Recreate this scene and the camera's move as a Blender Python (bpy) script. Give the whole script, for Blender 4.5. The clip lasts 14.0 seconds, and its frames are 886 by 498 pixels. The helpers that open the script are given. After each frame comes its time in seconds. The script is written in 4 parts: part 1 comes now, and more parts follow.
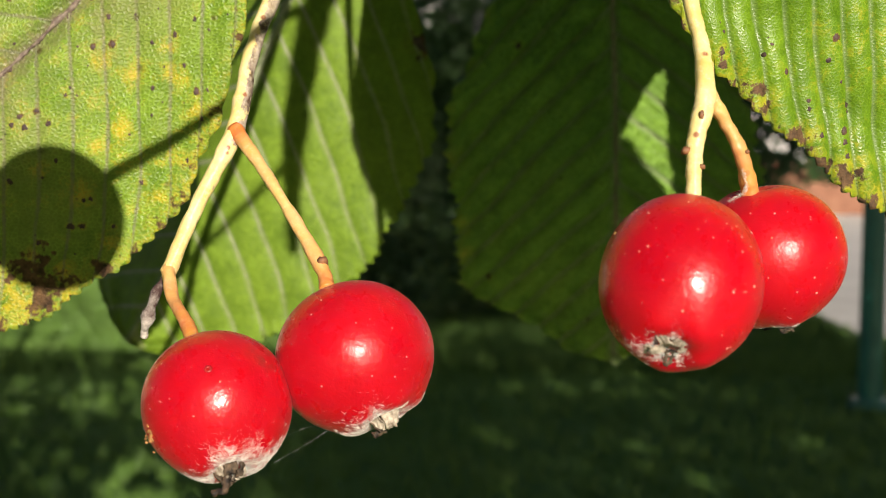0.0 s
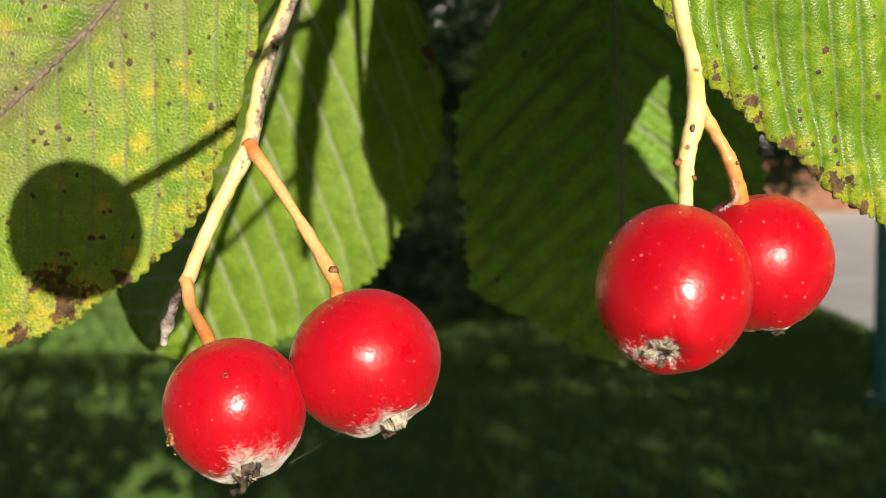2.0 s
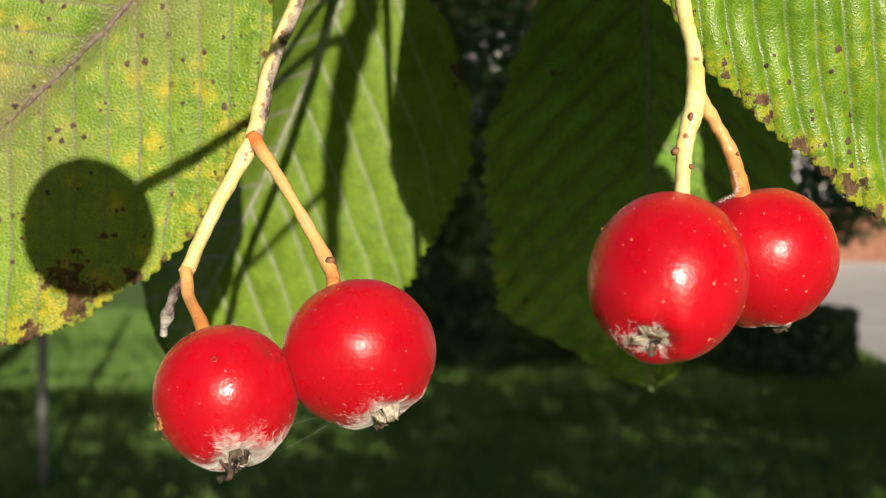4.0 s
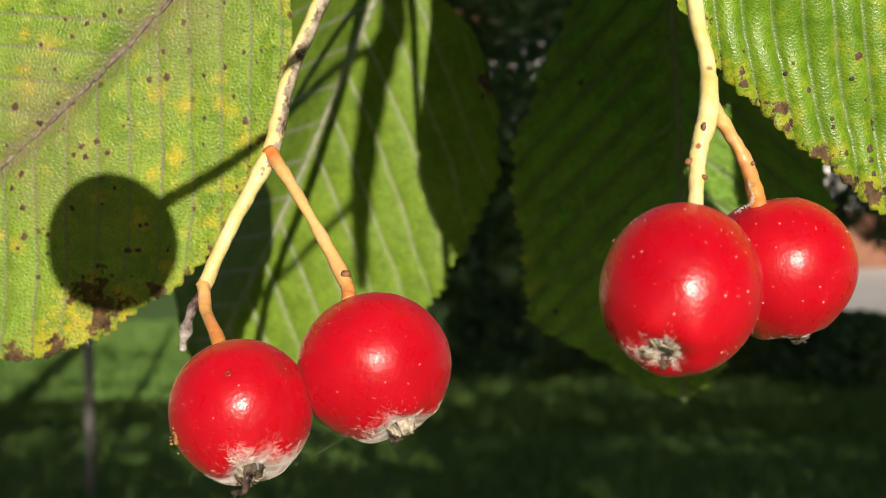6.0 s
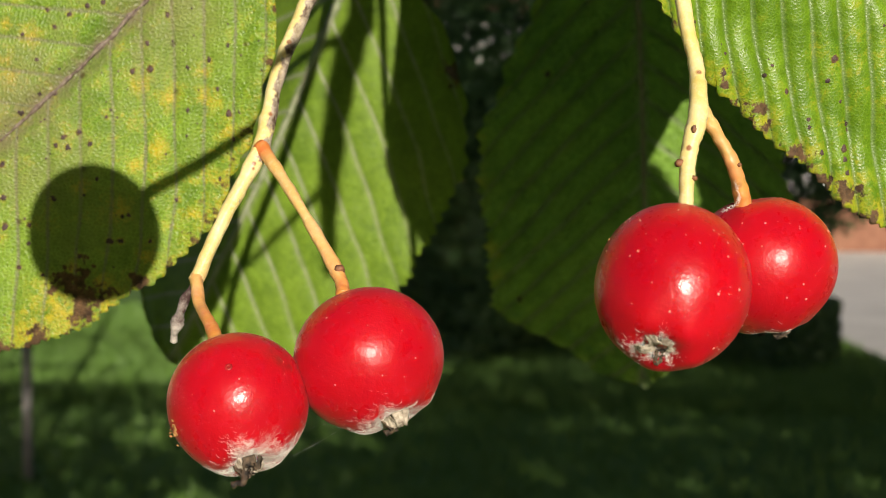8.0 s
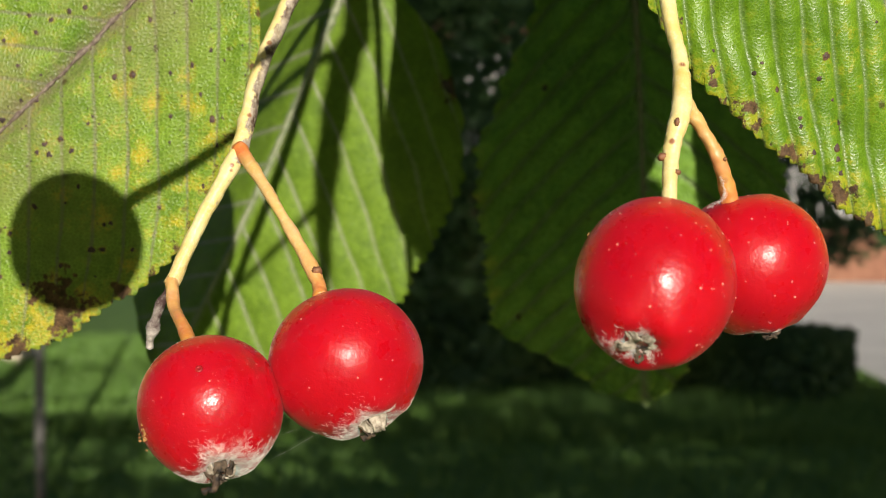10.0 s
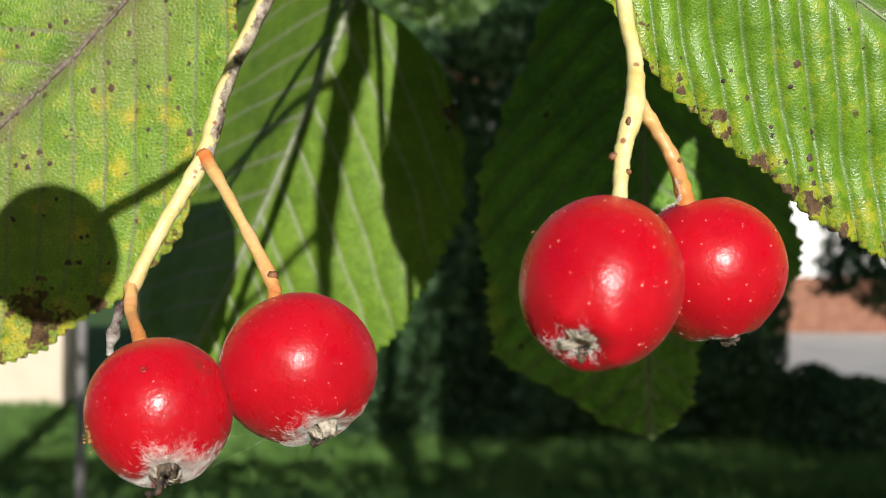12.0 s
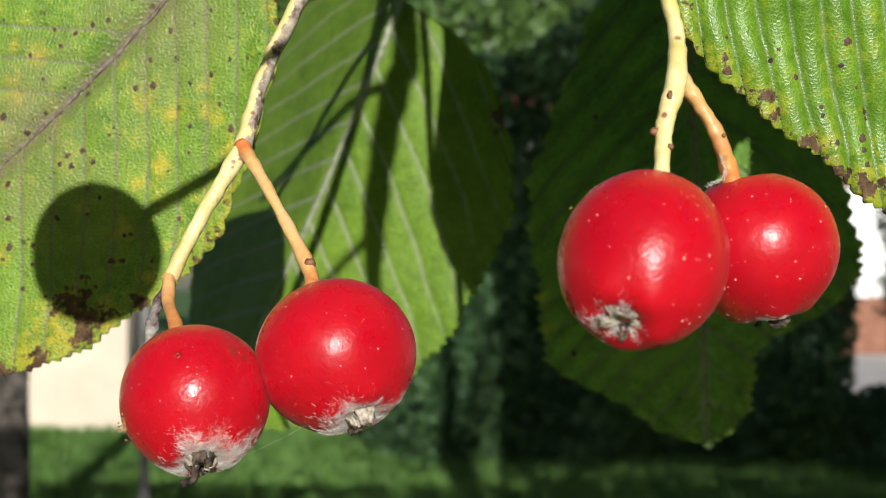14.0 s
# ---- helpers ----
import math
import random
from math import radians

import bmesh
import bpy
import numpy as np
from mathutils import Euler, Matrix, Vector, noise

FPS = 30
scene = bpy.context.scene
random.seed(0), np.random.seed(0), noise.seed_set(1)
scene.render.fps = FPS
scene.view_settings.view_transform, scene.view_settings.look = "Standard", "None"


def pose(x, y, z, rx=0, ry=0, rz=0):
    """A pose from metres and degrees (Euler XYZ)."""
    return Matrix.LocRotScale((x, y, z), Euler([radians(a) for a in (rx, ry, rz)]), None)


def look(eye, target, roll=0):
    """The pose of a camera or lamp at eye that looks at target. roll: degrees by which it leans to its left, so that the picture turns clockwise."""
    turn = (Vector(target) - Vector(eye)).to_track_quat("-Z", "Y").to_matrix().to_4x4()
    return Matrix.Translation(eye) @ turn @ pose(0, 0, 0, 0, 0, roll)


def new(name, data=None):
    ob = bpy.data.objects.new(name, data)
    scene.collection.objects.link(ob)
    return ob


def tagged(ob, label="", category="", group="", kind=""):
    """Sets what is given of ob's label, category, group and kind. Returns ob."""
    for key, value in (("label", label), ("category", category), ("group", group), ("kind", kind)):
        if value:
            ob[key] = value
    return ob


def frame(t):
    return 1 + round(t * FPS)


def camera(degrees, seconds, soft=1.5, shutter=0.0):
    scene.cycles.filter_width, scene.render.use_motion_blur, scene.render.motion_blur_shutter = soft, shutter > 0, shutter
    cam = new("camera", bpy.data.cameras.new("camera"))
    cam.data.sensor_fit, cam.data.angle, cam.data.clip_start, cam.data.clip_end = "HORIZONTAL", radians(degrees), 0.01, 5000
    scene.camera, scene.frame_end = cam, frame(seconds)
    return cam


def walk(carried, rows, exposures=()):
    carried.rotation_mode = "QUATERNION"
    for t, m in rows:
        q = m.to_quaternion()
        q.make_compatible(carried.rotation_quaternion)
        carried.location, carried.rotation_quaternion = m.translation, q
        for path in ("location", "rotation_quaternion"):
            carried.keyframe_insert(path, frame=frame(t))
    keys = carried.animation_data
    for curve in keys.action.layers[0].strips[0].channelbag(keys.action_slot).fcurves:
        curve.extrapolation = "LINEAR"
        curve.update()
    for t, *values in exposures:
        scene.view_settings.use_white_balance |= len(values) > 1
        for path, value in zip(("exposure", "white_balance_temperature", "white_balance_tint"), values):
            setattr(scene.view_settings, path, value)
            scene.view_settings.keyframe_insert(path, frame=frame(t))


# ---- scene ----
cam = camera(40.3, 14.0, soft=0.9)
cam.data.dof.use_dof = True
cam.data.dof.focus_distance = 0.119
cam.data.dof.aperture_fstop = 52.0
PATH = [
    (0, (0.00125, 0.00066, 1.40031), (-0.00308, 0.99713, 1.31645), 0.13),
    (0.5, (0.00156, -0.00076, 1.40060), (0.00301, 0.99556, 1.31491), -0.49),
    (1, (-0.00515, -0.00245, 1.40170), (0.00970, 0.99436, 1.32333), -0.89),
    (1.5, (-0.00274, -0.00510, 1.40395), (-0.01495, 0.99053, 1.31135), -1.13),
    (2, (0.00205, -0.00460, 1.40162), (-0.01306, 0.99179, 1.31809), -0.48),
    (2.5, (-0.00049, -0.00715, 1.40187), (-0.01740, 0.98944, 1.32112), -0.67),
    (2.7, (-0.00001, -0.00696, 1.39981), (-0.01621, 0.99026, 1.32704), -0.47),
    (4.8, (0.01019, -0.00216, 1.39616), (-0.07664, 0.99302, 1.35054), -0.02),
    (5, (0.01011, -0.00244, 1.39709), (-0.07935, 0.99233, 1.34779), -0.19),
    (5.5, (0.01139, -0.00274, 1.39594), (-0.07309, 0.99285, 1.35509), 0.21),
    (6, (0.01031, -0.00289, 1.39666), (-0.08448, 0.99183, 1.35731), -0.21),
    (6.5, (0.00790, -0.00403, 1.39748), (-0.07231, 0.99152, 1.34805), -0.66),
    (7, (0.01017, -0.00405, 1.39579), (-0.06851, 0.99206, 1.35619), -0.16),
    (7.5, (0.00818, -0.00402, 1.39458), (-0.06251, 0.99291, 1.36108), 0.45),
    (7.7, (0.00513, -0.00613, 1.39846), (-0.04115, 0.99120, 1.34203), 0.16),
    (9.8, (0.01137, -0.00167, 1.39307), (-0.05302, 0.99607, 1.37354), 0.71),
    (10, (0.00864, -0.00258, 1.39496), (-0.04945, 0.99532, 1.36648), 0.01),
    (10.5, (0.01378, -0.00070, 1.39249), (-0.06353, 0.99611, 1.37286), 0.62),
    (11, (0.01323, 0.00019, 1.39111), (-0.06070, 0.99742, 1.38215), 0.43),
    (11.5, (0.01346, -0.00021, 1.39156), (-0.07104, 0.99621, 1.38936), 0.51),
    (12, (0.01685, -0.00032, 1.39075), (-0.07593, 0.99530, 1.40206), 0.39),
    (12.5, (0.01683, -0.00001, 1.38808), (-0.08961, 0.99392, 1.41579), 0.75),
    (13, (0.01708, 0.00194, 1.38617), (-0.10171, 0.99446, 1.41430), 0.81),
    (13.5, (0.01745, 0.00132, 1.38783), (-0.12228, 0.99086, 1.42347), -0.01),
    (14, (0.01847, 0.00247, 1.38704), (-0.12282, 0.99195, 1.41812), -0.13),
]
EXPOSURES = [(0.0, 0.25, 6700, 14), (2.7, 0.22, 6700, 14), (7.7, 0.02, 6650, 13), (9.8, 0.02, 6450, 11), (11.0, 0.12, 6300, 11), (12.5, 0.0, 5800, 11), (14.0, 0.0, 5800, 11)]
walk(cam, [(t, look(eye, target, roll)) for t, eye, target, roll in PATH], EXPOSURES)

# ---- world and sun ----
SUN_AZ, SUN_EL = 15.0, 16.0          # degrees to the right of straight behind the first view, and up
world = bpy.data.worlds.new("world")
scene.world = world
world.use_nodes = True
wt = world.node_tree
sky = wt.nodes.new("ShaderNodeTexSky")
sky.sky_type = "NISHITA"
sky.sun_disc = False
sky.sun_elevation = radians(SUN_EL)
sky.sun_rotation = radians(180.0 - SUN_AZ)
wt.links.new(sky.outputs[0], wt.nodes["Background"].inputs[0])
wt.nodes["Background"].inputs[1].default_value = 0.055
SUN = Vector((math.sin(radians(SUN_AZ)) * math.cos(radians(SUN_EL)), -math.cos(radians(SUN_AZ)) * math.cos(radians(SUN_EL)), math.sin(radians(SUN_EL))))
lamp = bpy.data.lights.new("sun", "SUN")
lamp.energy, lamp.angle, lamp.color = 5.6, radians(0.55), (1.0, 0.92, 0.78)
sun = new("sun", lamp)
sun.matrix_world = look(SUN * 30, (0, 0, 0))


# ---- materials ----
class Mat:
    """A small helper to write node materials."""

    def __init__(self, name, rough=0.5, metal=0.0, color=(0.5, 0.5, 0.5)):
        self.m = bpy.data.materials.new(name)
        self.m.use_nodes = True
        self.t = self.m.node_tree
        self.b = self.t.nodes["Principled BSDF"]
        self.set(self.b, "Roughness", rough)
        self.set(self.b, "Metallic", metal)
        self.set(self.b, "Base Color", (*color, 1))

    def set(self, node, key, value):
        if hasattr(value, "is_linked"):
            self.t.links.new(value, node.inputs[key])
        else:
            node.inputs[key].default_value = value

    def n(self, kind, **inputs):
        node = self.t.nodes.new("ShaderNode" + kind)
        for k, v in inputs.items():
            self.set(node, int(k[1:]) if k[0] == "i" and k[1:].isdigit() else k.replace("_", " "), v)
        return node

    def attr(self, name):
        node = self.t.nodes.new("ShaderNodeAttribute")
        node.attribute_name = name
        return node.outputs["Fac"]

    def coord(self):
        return self.n("TexCoord").outputs["Object"]

    def noise(self, scale, detail=4, vec=None, rough=0.55, dist=0.0):
        return self.n("TexNoise", Vector=vec or self.coord(), Scale=scale, Detail=detail, Roughness=rough, Distortion=dist).outputs["Fac"]

    def math(self, op, a, b=0.0, c=0.0):
        node = self.t.nodes.new("ShaderNodeMath")
        node.operation = op
        for k, v in enumerate((a, b, c)):
            self.set(node, k, v)
        return node.outputs[0]

    def ramp(self, fac, lo, hi, a=0.0, b=1.0):
        return self.n("MapRange", Value=fac, From_Min=lo, From_Max=hi, To_Min=a, To_Max=b).outputs[0]

    def mix(self, fac, a, b):
        node = self.t.nodes.new("ShaderNodeMix")
        node.data_type = "RGBA"
        self.set(node, 0, fac)
        for k, v in ((6, a), (7, b)):
            self.set(node, k, (*v, 1) if isinstance(v, tuple) and len(v) == 3 else v)
        return node.outputs[2]

    def color(self, c):
        self.set(self.b, "Base Color", (*c, 1) if isinstance(c, tuple) else c)
        return self

    def bump(self, height, strength=0.3, distance=0.0002, normal=None):
        node = self.n("Bump", Strength=strength, Distance=distance, Height=height)
        if normal:
            self.set(node, "Normal", normal)
        self.set(self.b, "Normal", node.outputs[0])
        return node.outputs[0]


def simple(name, a, b, scale, rough=0.7, bump=0.3, distance=0.001, lo=0.35, hi=0.65):
    m = Mat(name, rough)
    f = m.noise(scale, 5)
    m.color(m.mix(m.ramp(f, lo, hi), a, b))
    m.bump(m.noise(scale * 4, 4), bump, distance)
    return m.m


def leaf_material(name, deep, light, yellow, rough=0.42, dots=0.0, vein=(0.22, 0.24, 0.12), thin=0.16, mottle=0.12, relief=0.7, age=0.55, spine_color=None, film=0.0, net_scale=1.0, net_glow=(0.2, 0.6), ladder=3.6, gleam=0.5, dimple=0.6, grain=620, warped=2.0, side_line=0.13, spine_wide=1.7, furrow=0.0):
    """Upper side of a leaf: mottled green, pale sunk veins, a net of fine veins, yellow and brown stains."""
    m = Mat(name, rough)
    c = m.coord()
    q, r, st, yl, mid = (m.attr(k) for k in ("vq", "vr", "stain", "yellow", "mid"))
    big = m.noise(90, 4, c, 0.6)
    fine = m.noise(900, 5, c, 0.65)
    mid_noise = m.noise(330, 5, c, 0.65, 0.5)
    base = m.mix(m.ramp(big, 0.34, 0.66), deep, light)
    base = m.mix(m.ramp(mid_noise, 0.40, 0.70, 0.0, 0.55), base, tuple(min(1, v * 1.45) for v in light))
    base = m.mix(m.ramp(fine, 0.30, 0.52, 0.45, 0.0), base, tuple(v * 0.6 for v in deep))
    # yellowing, in fine flecks that thicken where the leaf ages
    fleck = m.math("ADD", m.math("ADD", m.math("MULTIPLY", mid_noise, 0.45), m.math("MULTIPLY", m.noise(1100, 5, c, 0.75, 0.8), 0.55)), m.math("MULTIPLY", yl, 0.13))
    patch = m.math("MULTIPLY", m.ramp(fleck, age, age + 0.12), m.math("MAXIMUM", yl, m.math("MULTIPLY", m.ramp(m.noise(130, 4, c, 0.6, 0.6), 0.42, 0.62), mottle)))
    base = m.mix(patch, base, yellow)
    # fine net between the side veins
    warp = m.math("MULTIPLY", m.math("SUBTRACT", m.noise(480, 3, c, 0.6), 0.5), warped)
    net = m.n("TexVoronoi", Vector=m.n("CombineXYZ", X=m.math("ADD", m.math("MULTIPLY", q, ladder * net_scale), warp), Y=m.math("ADD", m.math("MULTIPLY", r, 2.0 * net_scale), warp), Z=mid).outputs[0], Scale=1.0)
    net.feature, net.voronoi_dimensions = "DISTANCE_TO_EDGE", "2D"
    edge = m.ramp(net.outputs["Distance"], 0.015, 0.12, 1.0, 0.0)
    base = m.mix(m.math("MULTIPLY", edge, m.ramp(mid_noise, 0.35, 0.65, *net_glow)), base, tuple(min(1, 1.7 * a + 0.015) for a in light))
    # side veins, at whole numbers of q
    away = m.math("PINGPONG", q, 0.5)
    ragged = m.math("MULTIPLY", m.math("SUBTRACT", m.noise(1100, 4, c, 0.7), 0.5), 0.16)
    line = m.ramp(m.math("ADD", away, ragged), 0.02, side_line, 1.0, 0.0)
    base = m.mix(m.math("MULTIPLY", line, m.ramp(mid_noise, 0.3, 0.7, 0.35, 0.85)), base, vein)
    spine = m.ramp(m.math("ADD", m.math("ABSOLUTE", mid), m.math("MULTIPLY", ragged, 4.0 * spine_wide)), 0.25, spine_wide, 1.0, 0.0)
    base = m.mix(m.math("MULTIPLY", spine, m.ramp(fine, 0.3, 0.7, 0.4, 0.9)), base, spine_color or vein)
    # a greyish brown film, thickest along the midrib
    if film:
        veil = m.math("MULTIPLY", m.ramp(m.math("ABSOLUTE", mid), 1.0, 13.0, 1.0, 0.25), m.ramp(m.math("ADD", m.math("MULTIPLY", big, 0.6), m.math("MULTIPLY", fine, 0.4)), 0.40, 0.60, 0.0, film))
        base = m.mix(veil, base, (0.235, 0.20, 0.105))
    # small dark dots
    if dots:
        v = m.n("TexVoronoi", Vector=c, Scale=330.0)
        keep = m.ramp(m.n("SeparateColor", Color=v.outputs["Color"]).outputs[0], 1 - dots, 1 - dots + 0.01)
        spot = m.math("MULTIPLY", m.ramp(m.math("ADD", v.outputs["Distance"], m.math("MULTIPLY", fine, 0.3)), 0.22, 0.34, 1.0, 0.0), keep)
        base = m.mix(m.math("MULTIPLY", spot, 0.75), base, (0.06, 0.03, 0.015))
    scatter = m.math("ADD", m.math("MULTIPLY", m.math("SUBTRACT", mid_noise, 0.5), 2.3), m.math("MULTIPLY", m.math("SUBTRACT", fine, 0.5), 1.7))
    brown = m.ramp(m.math("ADD", m.math("MULTIPLY", st, 0.85), m.math("MULTIPLY", scatter, m.ramp(st, 0.0, 0.15))), 0.44, 0.62)
    base = m.mix(brown, base, m.mix(m.ramp(m.noise(700, 5, c, 0.7), 0.35, 0.65), (0.026, 0.013, 0.006), (0.18, 0.10, 0.045)))
    m.color(base)
    m.set(m.b, "Roughness", m.math("ADD", m.ramp(fine, 0.3, 0.7, rough - 0.09, rough + 0.12), m.math("MULTIPLY", brown, 0.35)))
    dome = m.ramp(net.outputs["Distance"], 0.0, 0.35)
    h = m.math("ADD", m.math("ADD", m.math("MULTIPLY", fine, 0.4), m.math("MULTIPLY", m.noise(grain, 3, c, 0.5), 0.55)), m.math("ADD", m.math("MULTIPLY", dome, dimple / net_scale), m.math("MULTIPLY", brown, m.math("MULTIPLY", mid_noise, -1.0))))
    if furrow:
        h = m.math("ADD", h, m.math("MULTIPLY", m.math("ADD", m.ramp(m.math("ADD", away, ragged), 0.0, 0.30), m.math("MULTIPLY", mid_noise, 0.9)), furrow))
    nrm = m.bump(h, relief, 0.00026)
    m.set(m.b, "Specular IOR Level", gleam)
    out = m.t.nodes["Material Output"]
    tr = m.n("BsdfTranslucent", Color=m.mix(0.4, base, (0.25, 0.42, 0.03)), Normal=nrm)
    mx = m.n("MixShader", Fac=thin, i1=m.b.outputs[0], i2=tr.outputs[0])
    m.t.links.new(mx.outputs[0], out.inputs[0])
    return m.m


M_LEAF_SPOTTED = leaf_material("spotted_leaf", (0.114, 0.222, 0.013), (0.19, 0.318, 0.022), (0.60, 0.45, 0.025), 0.46, 0.25, (0.19, 0.18, 0.12), 0.16, 0.85, 0.60, 0.51, (0.165, 0.118, 0.095), 0.70, 1.0, (0.15, 0.9), 6.4, 0.42, 0.50, 900, 1.3, 0.085, 2.3)
M_LEAF_GREEN = leaf_material("green_leaf", (0.098, 0.180, 0.012), (0.16, 0.26, 0.020), (0.34, 0.36, 0.03), 0.55, 0.0, (0.29, 0.33, 0.16), 0.2, 0.12, 0.35, gleam=0.3)
M_LEAF_DEEP = leaf_material("deep_green_leaf", (0.112, 0.245, 0.022), (0.205, 0.375, 0.040), (0.42, 0.40, 0.04), 0.44, 0.06, (0.30, 0.36, 0.20), 0.10, 0.2, 1.3, gleam=0.75, furrow=3.5)
M_LEAF_GLOSSY = leaf_material("glossy_leaf", (0.082, 0.185, 0.006), (0.15, 0.275, 0.011), (0.48, 0.43, 0.03), 0.38, 0.2, (0.17, 0.24, 0.10), 0.16, 0.85, 0.40, 0.51, None, 0.0, 1.2, (0.05, 0.5), 6.0, 0.50, 0.24, 1300, 1.3)
M_VEIN_BROWN = simple("brown_vein", (0.11, 0.075, 0.062), (0.27, 0.215, 0.17), 1300, 0.6, 0.3, 0.0001)
M_VEIN_PALE = simple("pale_vein", (0.20, 0.24, 0.13), (0.32, 0.34, 0.22), 500, 0.55, 0.3, 0.0001)
M_VEIN_GREY = simple("grey_green_vein", (0.15, 0.17, 0.075), (0.24, 0.25, 0.13), 900, 0.6, 0.3, 0.0001)
M_VEIN_TAN = simple("tan_vein", (0.19, 0.165, 0.10), (0.30, 0.27, 0.18), 700, 0.6, 0.3, 0.0001)
M_SPOT = simple("leaf_spot", (0.028, 0.016, 0.014), (0.10, 0.06, 0.05), 900, 0.7, 0.5, 0.0001)


def berry_material():
    m = Mat("berry_skin", 0.34)
    c = m.coord()
    f, g = m.noise(160, 3, c), m.noise(2600, 3, c)
    red = m.mix(m.ramp(f, 0.3, 0.7), (0.45, 0.002, 0.012), (0.54, 0.004, 0.015))
    red = m.mix(m.math("MULTIPLY", m.attr("blush"), m.ramp(m.noise(240, 4, c), 0.25, 0.6)), red, (0.70, 0.13, 0.012))
    red = m.mix(m.math("MULTIPLY", m.math("MULTIPLY", m.attr("russet"), 0.55), m.ramp(m.noise(700, 5, c), 0.42, 0.55)), red, (0.10, 0.045, 0.02))
    bloom = m.ramp(m.math("ADD", m.attr("down"), m.math("MULTIPLY", m.math("MULTIPLY", m.math("SUBTRACT", m.noise(800, 7, c, 0.75, 1.5), 0.5), 2.2), m.ramp(m.attr("down"), 0.0, 0.3))), 0.26, 0.66)
    m.color(m.mix(m.math("MULTIPLY", bloom, 0.78), red, (0.64, 0.54, 0.52)))
    m.set(m.b, "Roughness", m.math("ADD", m.ramp(m.noise(420, 4, c), 0.3, 0.7, 0.235, 0.37), m.math("MULTIPLY", bloom, 0.4)))
    m.set(m.b, "Specular IOR Level", 0.40)
    m.set(m.b, "Subsurface Weight", 0.9)
    m.set(m.b, "Subsurface Radius", (0.0045, 0.0006, 0.0005))
    m.set(m.b, "Subsurface Scale", 1.0)
    m.set(m.b, "Sheen Weight", 0.05)
    m.set(m.b, "Sheen Roughness", 0.4)
    m.set(m.b, "Sheen Tint", (1.0, 0.45, 0.40, 1))
    h = m.math("ADD", m.math("MULTIPLY", g, 0.45), m.math("ADD", m.noise(900, 3, c), m.math("MULTIPLY", m.noise(280, 2, c), 0.8)))
    m.bump(h, 0.34, 0.00017)
    return m.m


M_BERRY = berry_material()
M_LENTICEL = simple("lenticel", (0.66, 0.14, 0.10), (0.84, 0.48, 0.36), 900, 0.5, 0.1, 0.0001)
M_LENTICEL_FAINT = simple("faint_lenticel", (0.62, 0.10, 0.08), (0.80, 0.40, 0.30), 900, 0.5, 0.1, 0.0001)
M_PIMPLE = simple("pimple_skin", (0.16, 0.006, 0.008), (0.40, 0.02, 0.015), 1500, 0.4, 0.2, 0.0001)
M_SEPAL = simple("dry_sepal", (0.17, 0.135, 0.10), (0.66, 0.58, 0.47), 1300, 0.8, 0.6, 0.0002)
M_STYLE = simple("withered_style", (0.012, 0.008, 0.006), (0.12, 0.075, 0.045), 1400, 0.7, 0.6, 0.0002)
M_DARK = simple("dark_husk", (0.02, 0.015, 0.012), (0.16, 0.11, 0.07), 1400, 0.8, 0.6, 0.0002)
M_WOOL = simple("woolly_down", (0.60, 0.52, 0.47), (0.85, 0.80, 0.75), 1200, 0.9, 0.2, 0.0001)
M_GRIT = simple("orange_grit", (0.15, 0.05, 0.015), (0.44, 0.22, 0.07), 1500, 0.8, 0.3, 0.0001)


def stalk_material():
    m = Mat("yellow_stalk", 0.40)
    c = m.coord()
    yel = m.mix(m.ramp(m.noise(300, 4, c), 0.3, 0.7), (0.70, 0.55, 0.16), (0.84, 0.72, 0.36))
    yel = m.mix(m.attr("rosy"), yel, m.mix(m.ramp(m.noise(500, 4, c), 0.3, 0.7), (0.68, 0.27, 0.045), (0.62, 0.13, 0.05)))
    cork = m.ramp(m.math("ADD", m.attr("cork"), m.math("MULTIPLY", m.math("SUBTRACT", m.noise(650, 5, c, 0.6), 0.5), 1.5)), 0.52, 0.66)
    yel = m.mix(cork, yel, m.mix(m.ramp(m.noise(800, 4, c), 0.35, 0.65), (0.085, 0.045, 0.028), (0.50, 0.42, 0.34)))
    v = m.n("TexVoronoi", Vector=c, Scale=750.0)
    keep = m.ramp(m.n("SeparateColor", Color=v.outputs["Color"]).outputs[0], 0.93, 0.94)
    yel = m.mix(m.math("MULTIPLY", m.ramp(v.outputs["Distance"], 0.15, 0.28, 1.0, 0.0), keep), yel, (0.30, 0.12, 0.05))
    yel = m.mix(m.math("MULTIPLY", m.ramp(m.noise(1900, 4, c, 0.7), 0.5, 0.75, 0.0, 0.55), m.ramp(m.attr("rosy"), 0.0, 0.7, 1.0, 0.25)), yel, (0.86, 0.80, 0.60))
    yel = m.mix(m.ramp(m.noise(240, 5, c, 0.7), 0.55, 0.75, 0.0, 0.5), yel, (0.46, 0.36, 0.08))
    m.color(yel)
    m.bump(m.math("ADD", m.noise(1100, 4, c), m.math("MULTIPLY", m.noise(350, 3, c), 1.2)), 0.6, 0.00018)
    return m.m


M_STALK = stalk_material()


def stub_material():
    m = Mat("dead_stub", 0.85)
    c = m.coord()
    f = m.math("ADD", m.attr("pale"), m.math("MULTIPLY", m.math("SUBTRACT", m.noise(900, 5, c, 0.7), 0.5), 1.3))
    m.color(m.mix(m.ramp(f, 0.15, 0.75), (0.075, 0.038, 0.036), (0.60, 0.54, 0.49)))
    m.bump(m.noise(1600, 4, c, 0.7), 0.7, 0.0003)
    return m.m


